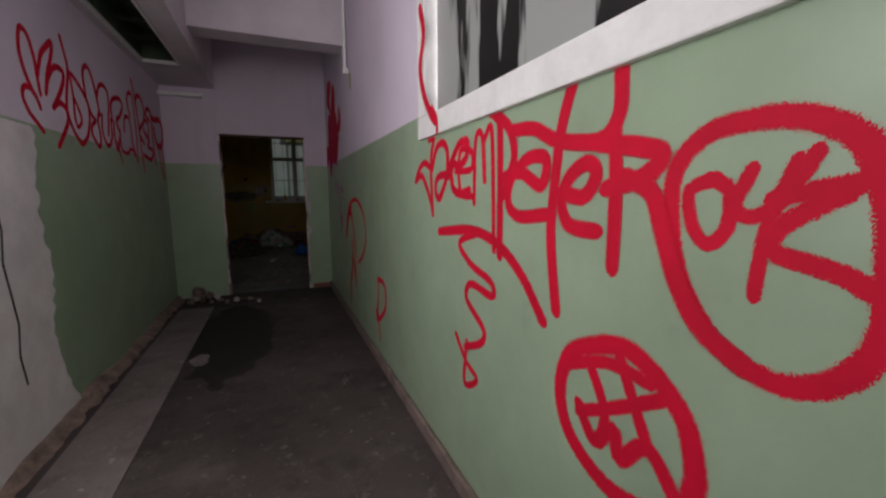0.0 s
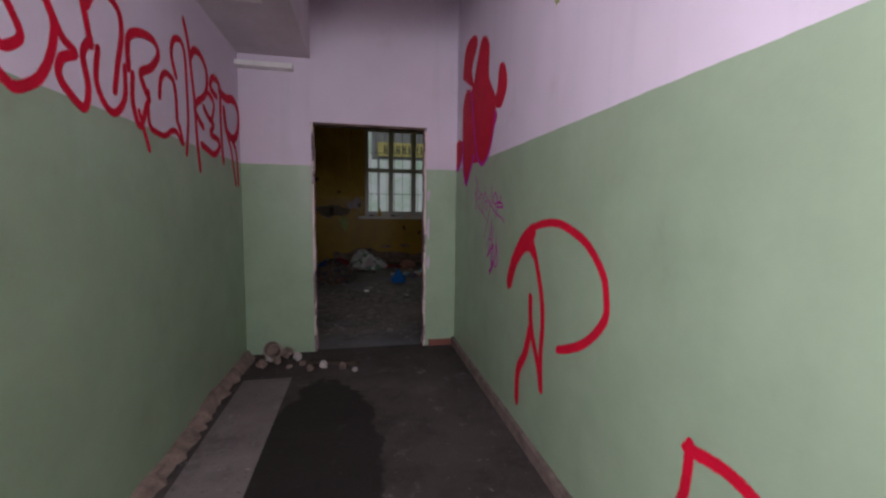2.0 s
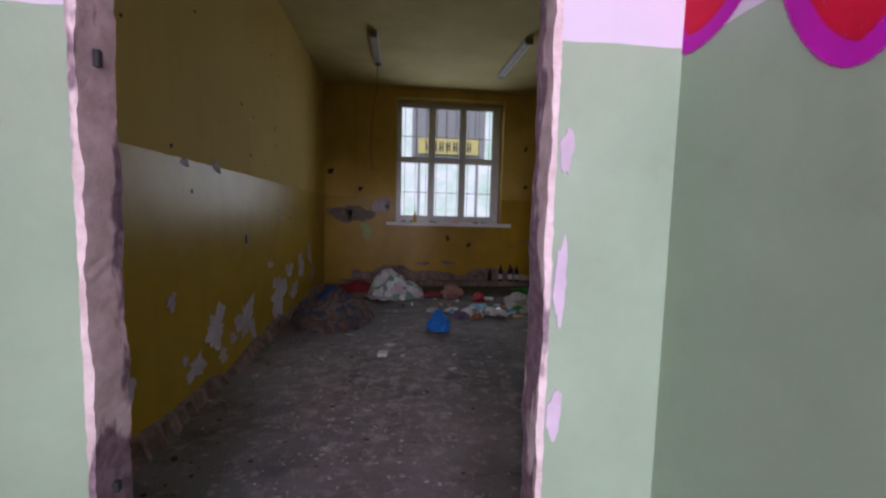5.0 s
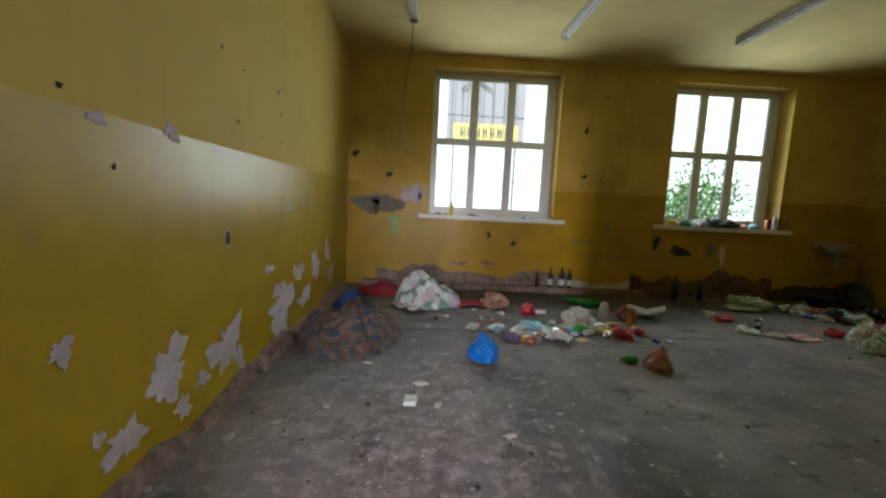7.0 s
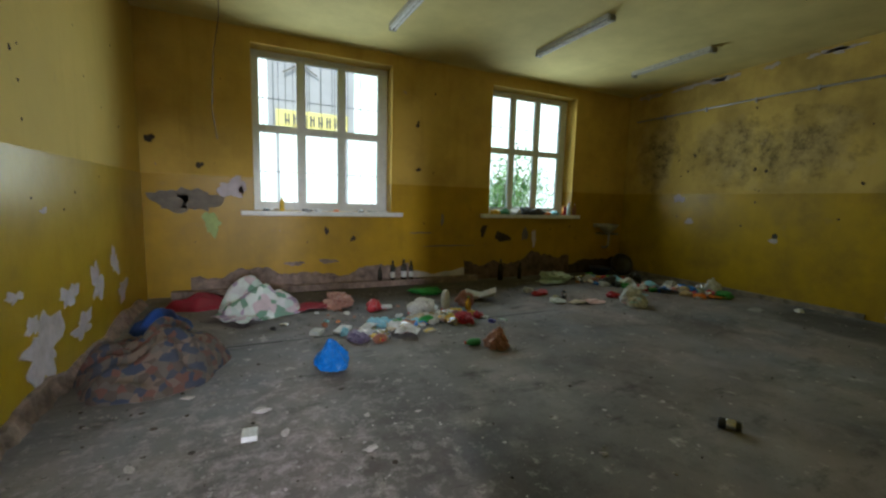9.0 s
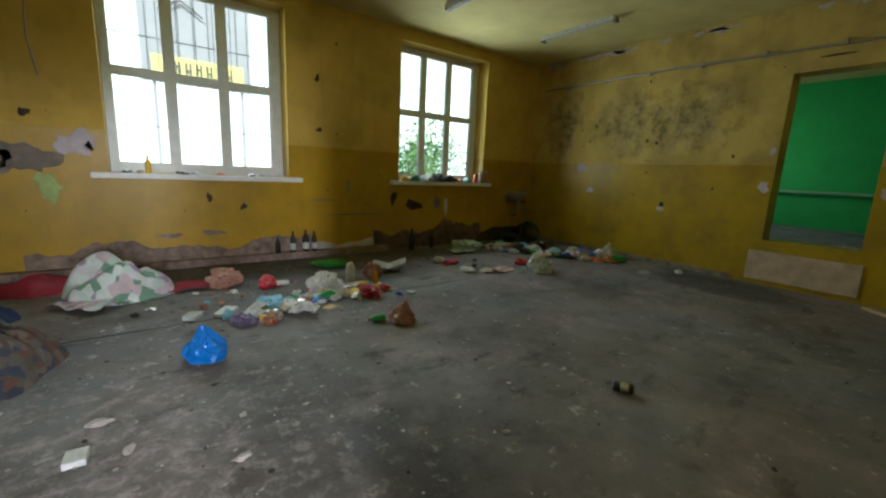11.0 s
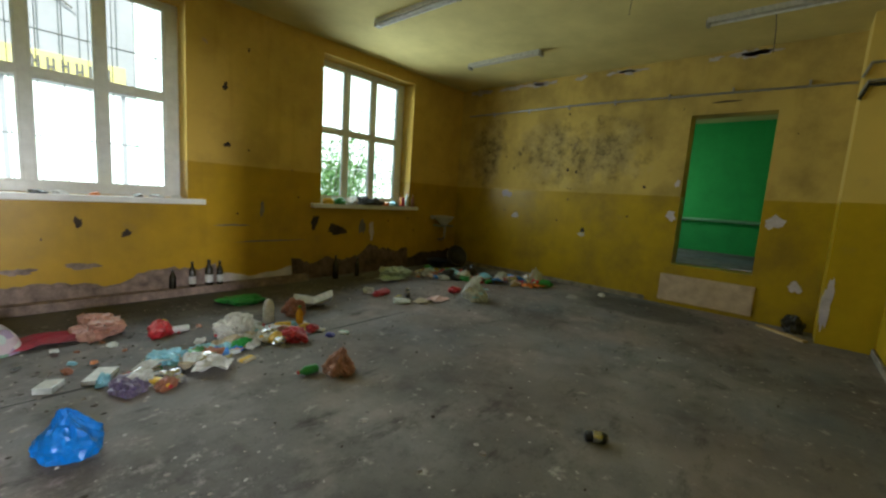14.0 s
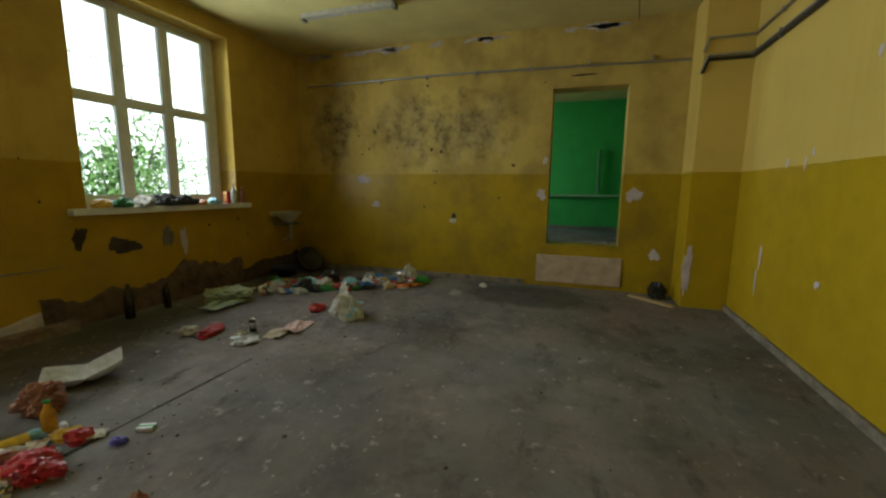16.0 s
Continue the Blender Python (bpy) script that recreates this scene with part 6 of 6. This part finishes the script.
# nail holes and chips on the yellow walls
bm = bm_new()
for k in range(46):
    x, z, s = rnd.uniform(0.5, 8.0), rnd.uniform(0.6, 3.0), rnd.uniform(0.005, 0.016)
    if not (W1[0] - 0.25 < x < W1[1] + 0.25 and z > 0.95) and not (W2[0] - 0.25 < x < W2[1] + 0.25 and z > 0.95):
        flat_blob(bm, s, s * rnd.uniform(0.8, 1.6), lambda u, w, d: on_north(x + u, d, z + w), 0.3, 12, 300 + k, 0.003)
for k in range(34):
    y, z, s = rnd.uniform(9.2, 14.5), rnd.uniform(1.1, 2.9), rnd.uniform(0.004, 0.012)
    flat_blob(bm, s, s * rnd.uniform(0.8, 1.6), lambda u, w, d: on_west(y + u, d, z + w), 0.3, 12, 400 + k, 0.003)
for k in range(30):
    y, z, s = rnd.uniform(9.8, 14.6), rnd.uniform(0.9, 2.95), rnd.uniform(0.006, 0.025)
    if not (D2[0] - 0.1 < y < D2[1] + 0.1):
        flat_blob(bm, s, s * rnd.uniform(0.8, 1.6), lambda u, w, d: on_east(y + u, d, z + w), 0.3, 12, 500 + k, 0.003)
tagged(part("nail_holes", bm, M["dark_rubble"]), "scattered nail holes and chips in the paint", "wall damage", kind="stuff")

# ---- floor: joint, dust and flakes ----
joint = bm_new()
a, b = Vector((0.95, 13.02, 0)), Vector((4.75, 13.06, 0))
for k in range(14):
    p, q = a.lerp(b, k / 14), a.lerp(b, (k + 1) / 14)
    w = 0.013 + 0.005 * math.sin(k * 2.3)
    vs = [joint.verts.new((*c, 0.0015)) for c in ((p.x, p.y - w), (q.x, q.y - w), (q.x, q.y + w), (p.x, p.y + w))]
    joint.faces.new(vs)
tagged(part("floor_joint", joint, M["dark"]), "dark open joint in the concrete floor", "floor joint", kind="structure")
rnd = random.Random(31)
bm, dark = bm_new(), bm_new()
for k in range(1300):
    near = rnd.random() < 0.62
    x, y = (abs(rnd.gauss(0, 0.9)) + 0.25, 9.2 + abs(rnd.gauss(0, 1.8))) if near else (rnd.uniform(0.5, 8.1), rnd.uniform(9.3, 14.7))
    if y > 14.7 or x > 8.1 or x < WEST_X + (y - 8.92) * WEST_TURN + 0.1:
        continue
    s = min(0.028, 0.003 + rnd.expovariate(190))
    target = bm if rnd.random() < 0.8 else dark
    n = rnd.choice((4, 5, 6))
    a0 = rnd.uniform(0, 6.28)
    h = rnd.uniform(0.001, 0.006)
    lo = [target.verts.new((x + s * rnd.uniform(0.6, 1.2) * math.cos(a0 + 6.283 * i / n), y + s * rnd.uniform(0.5, 1.0) * math.sin(a0 + 6.283 * i / n), 0.0005)) for i in range(n)]
    hi = [target.verts.new((v.co.x * 0.92 + x * 0.08, v.co.y * 0.92 + y * 0.08, h + rnd.uniform(0, 0.004))) for v in lo]
    target.faces.new(hi)
    for i in range(n):
        target.faces.new((lo[i], lo[(i + 1) % n], hi[(i + 1) % n], hi[i]))
tagged(part("plaster_flakes", bm, colour("flake", (0.27, 0.25, 0.245), 0.9)), "pale paint and plaster flakes over the floor", "flakes", kind="stuff")
tagged(part("dark_crumbs", dark, M["dark_rubble"]), "dark crumbs and dirt over the floor", "crumbs", kind="stuff")
for k, (x, y, s) in enumerate(((1.3, 11.75, 0.07), (1.42, 11.45, 0.05), (0.87, 12.1, 0.05), (1.89, 11.47, 0.035), (2.96, 10.62, 0.03), (3.8, 10.9, 0.025), (3.02, 11.57, 0.04), (1.83, 11.13, 0.05), (0.49, 11.2, 0.04), (0.3, 11.04, 0.05), (0.72, 11.4, 0.045), (2.2, 11.4, 0.03))):
    chunk((x, y, 0), (s, s * 0.6, s * 0.22), 50 + k, M["plaster"], "plaster_piece", "flat piece of fallen plaster", "fallen plaster")


# ---- dark crumbs and trodden dirt among the litter ----
def crumbs(spots, count, seed, material, label):
    """Loose bits of dirt, each a small irregular wedge lying on the floor."""
    rnd = random.Random(seed)
    bm = bm_new()
    for _ in range(count):
        cx, cy, rx, ry = rnd.choice(spots)
        x, y = rnd.gauss(cx, rx), rnd.gauss(cy, ry)
        if not (0.6 < x < RX1 - 0.1 and RY0 + 0.1 < y < RY1 - 0.05):
            continue
        s, a = rnd.uniform(0.004, 0.017), rnd.uniform(0, 6.28)
        n = rnd.choice((4, 5, 6))
        low = [bm.verts.new((x + s * rnd.uniform(0.6, 1.3) * math.cos(a + 6.283 * k / n), y + s * rnd.uniform(0.4, 1.0) * math.sin(a + 6.283 * k / n), 0.0005)) for k in range(n)]
        top = bm.verts.new((x + s * rnd.uniform(-0.3, 0.3), y, s * rnd.uniform(0.3, 0.7)))
        for k in range(n):
            bm.faces.new((low[k], low[(k + 1) % n], top))
    return tagged(part("dirt_crumbs", bm, material), label, "dirt", kind="stuff")


HEAPS = ((3.2, 13.1, 0.5, 0.35), (5.6, 13.4, 0.6, 0.4), (6.8, 13.4, 0.6, 0.35), (3.0, 14.5, 1.4, 0.2), (5.5, 14.6, 1.4, 0.15), (1.9, 13.3, 0.6, 0.5))
crumbs(HEAPS, 700, 5, plain("dark_dirt", (0.05, 0.04, 0.032), 0.95, 0, 0.3, 20), "dark crumbs of dirt and soot among litter")
crumbs(HEAPS + ((3.2, 11.6, 1.6, 0.9), (5.0, 11.4, 1.4, 0.9)), 420, 6, plain("pale_grit", (0.34, 0.31, 0.28), 0.95, 0, 0.25, 20), "pale plaster grit scattered on concrete")
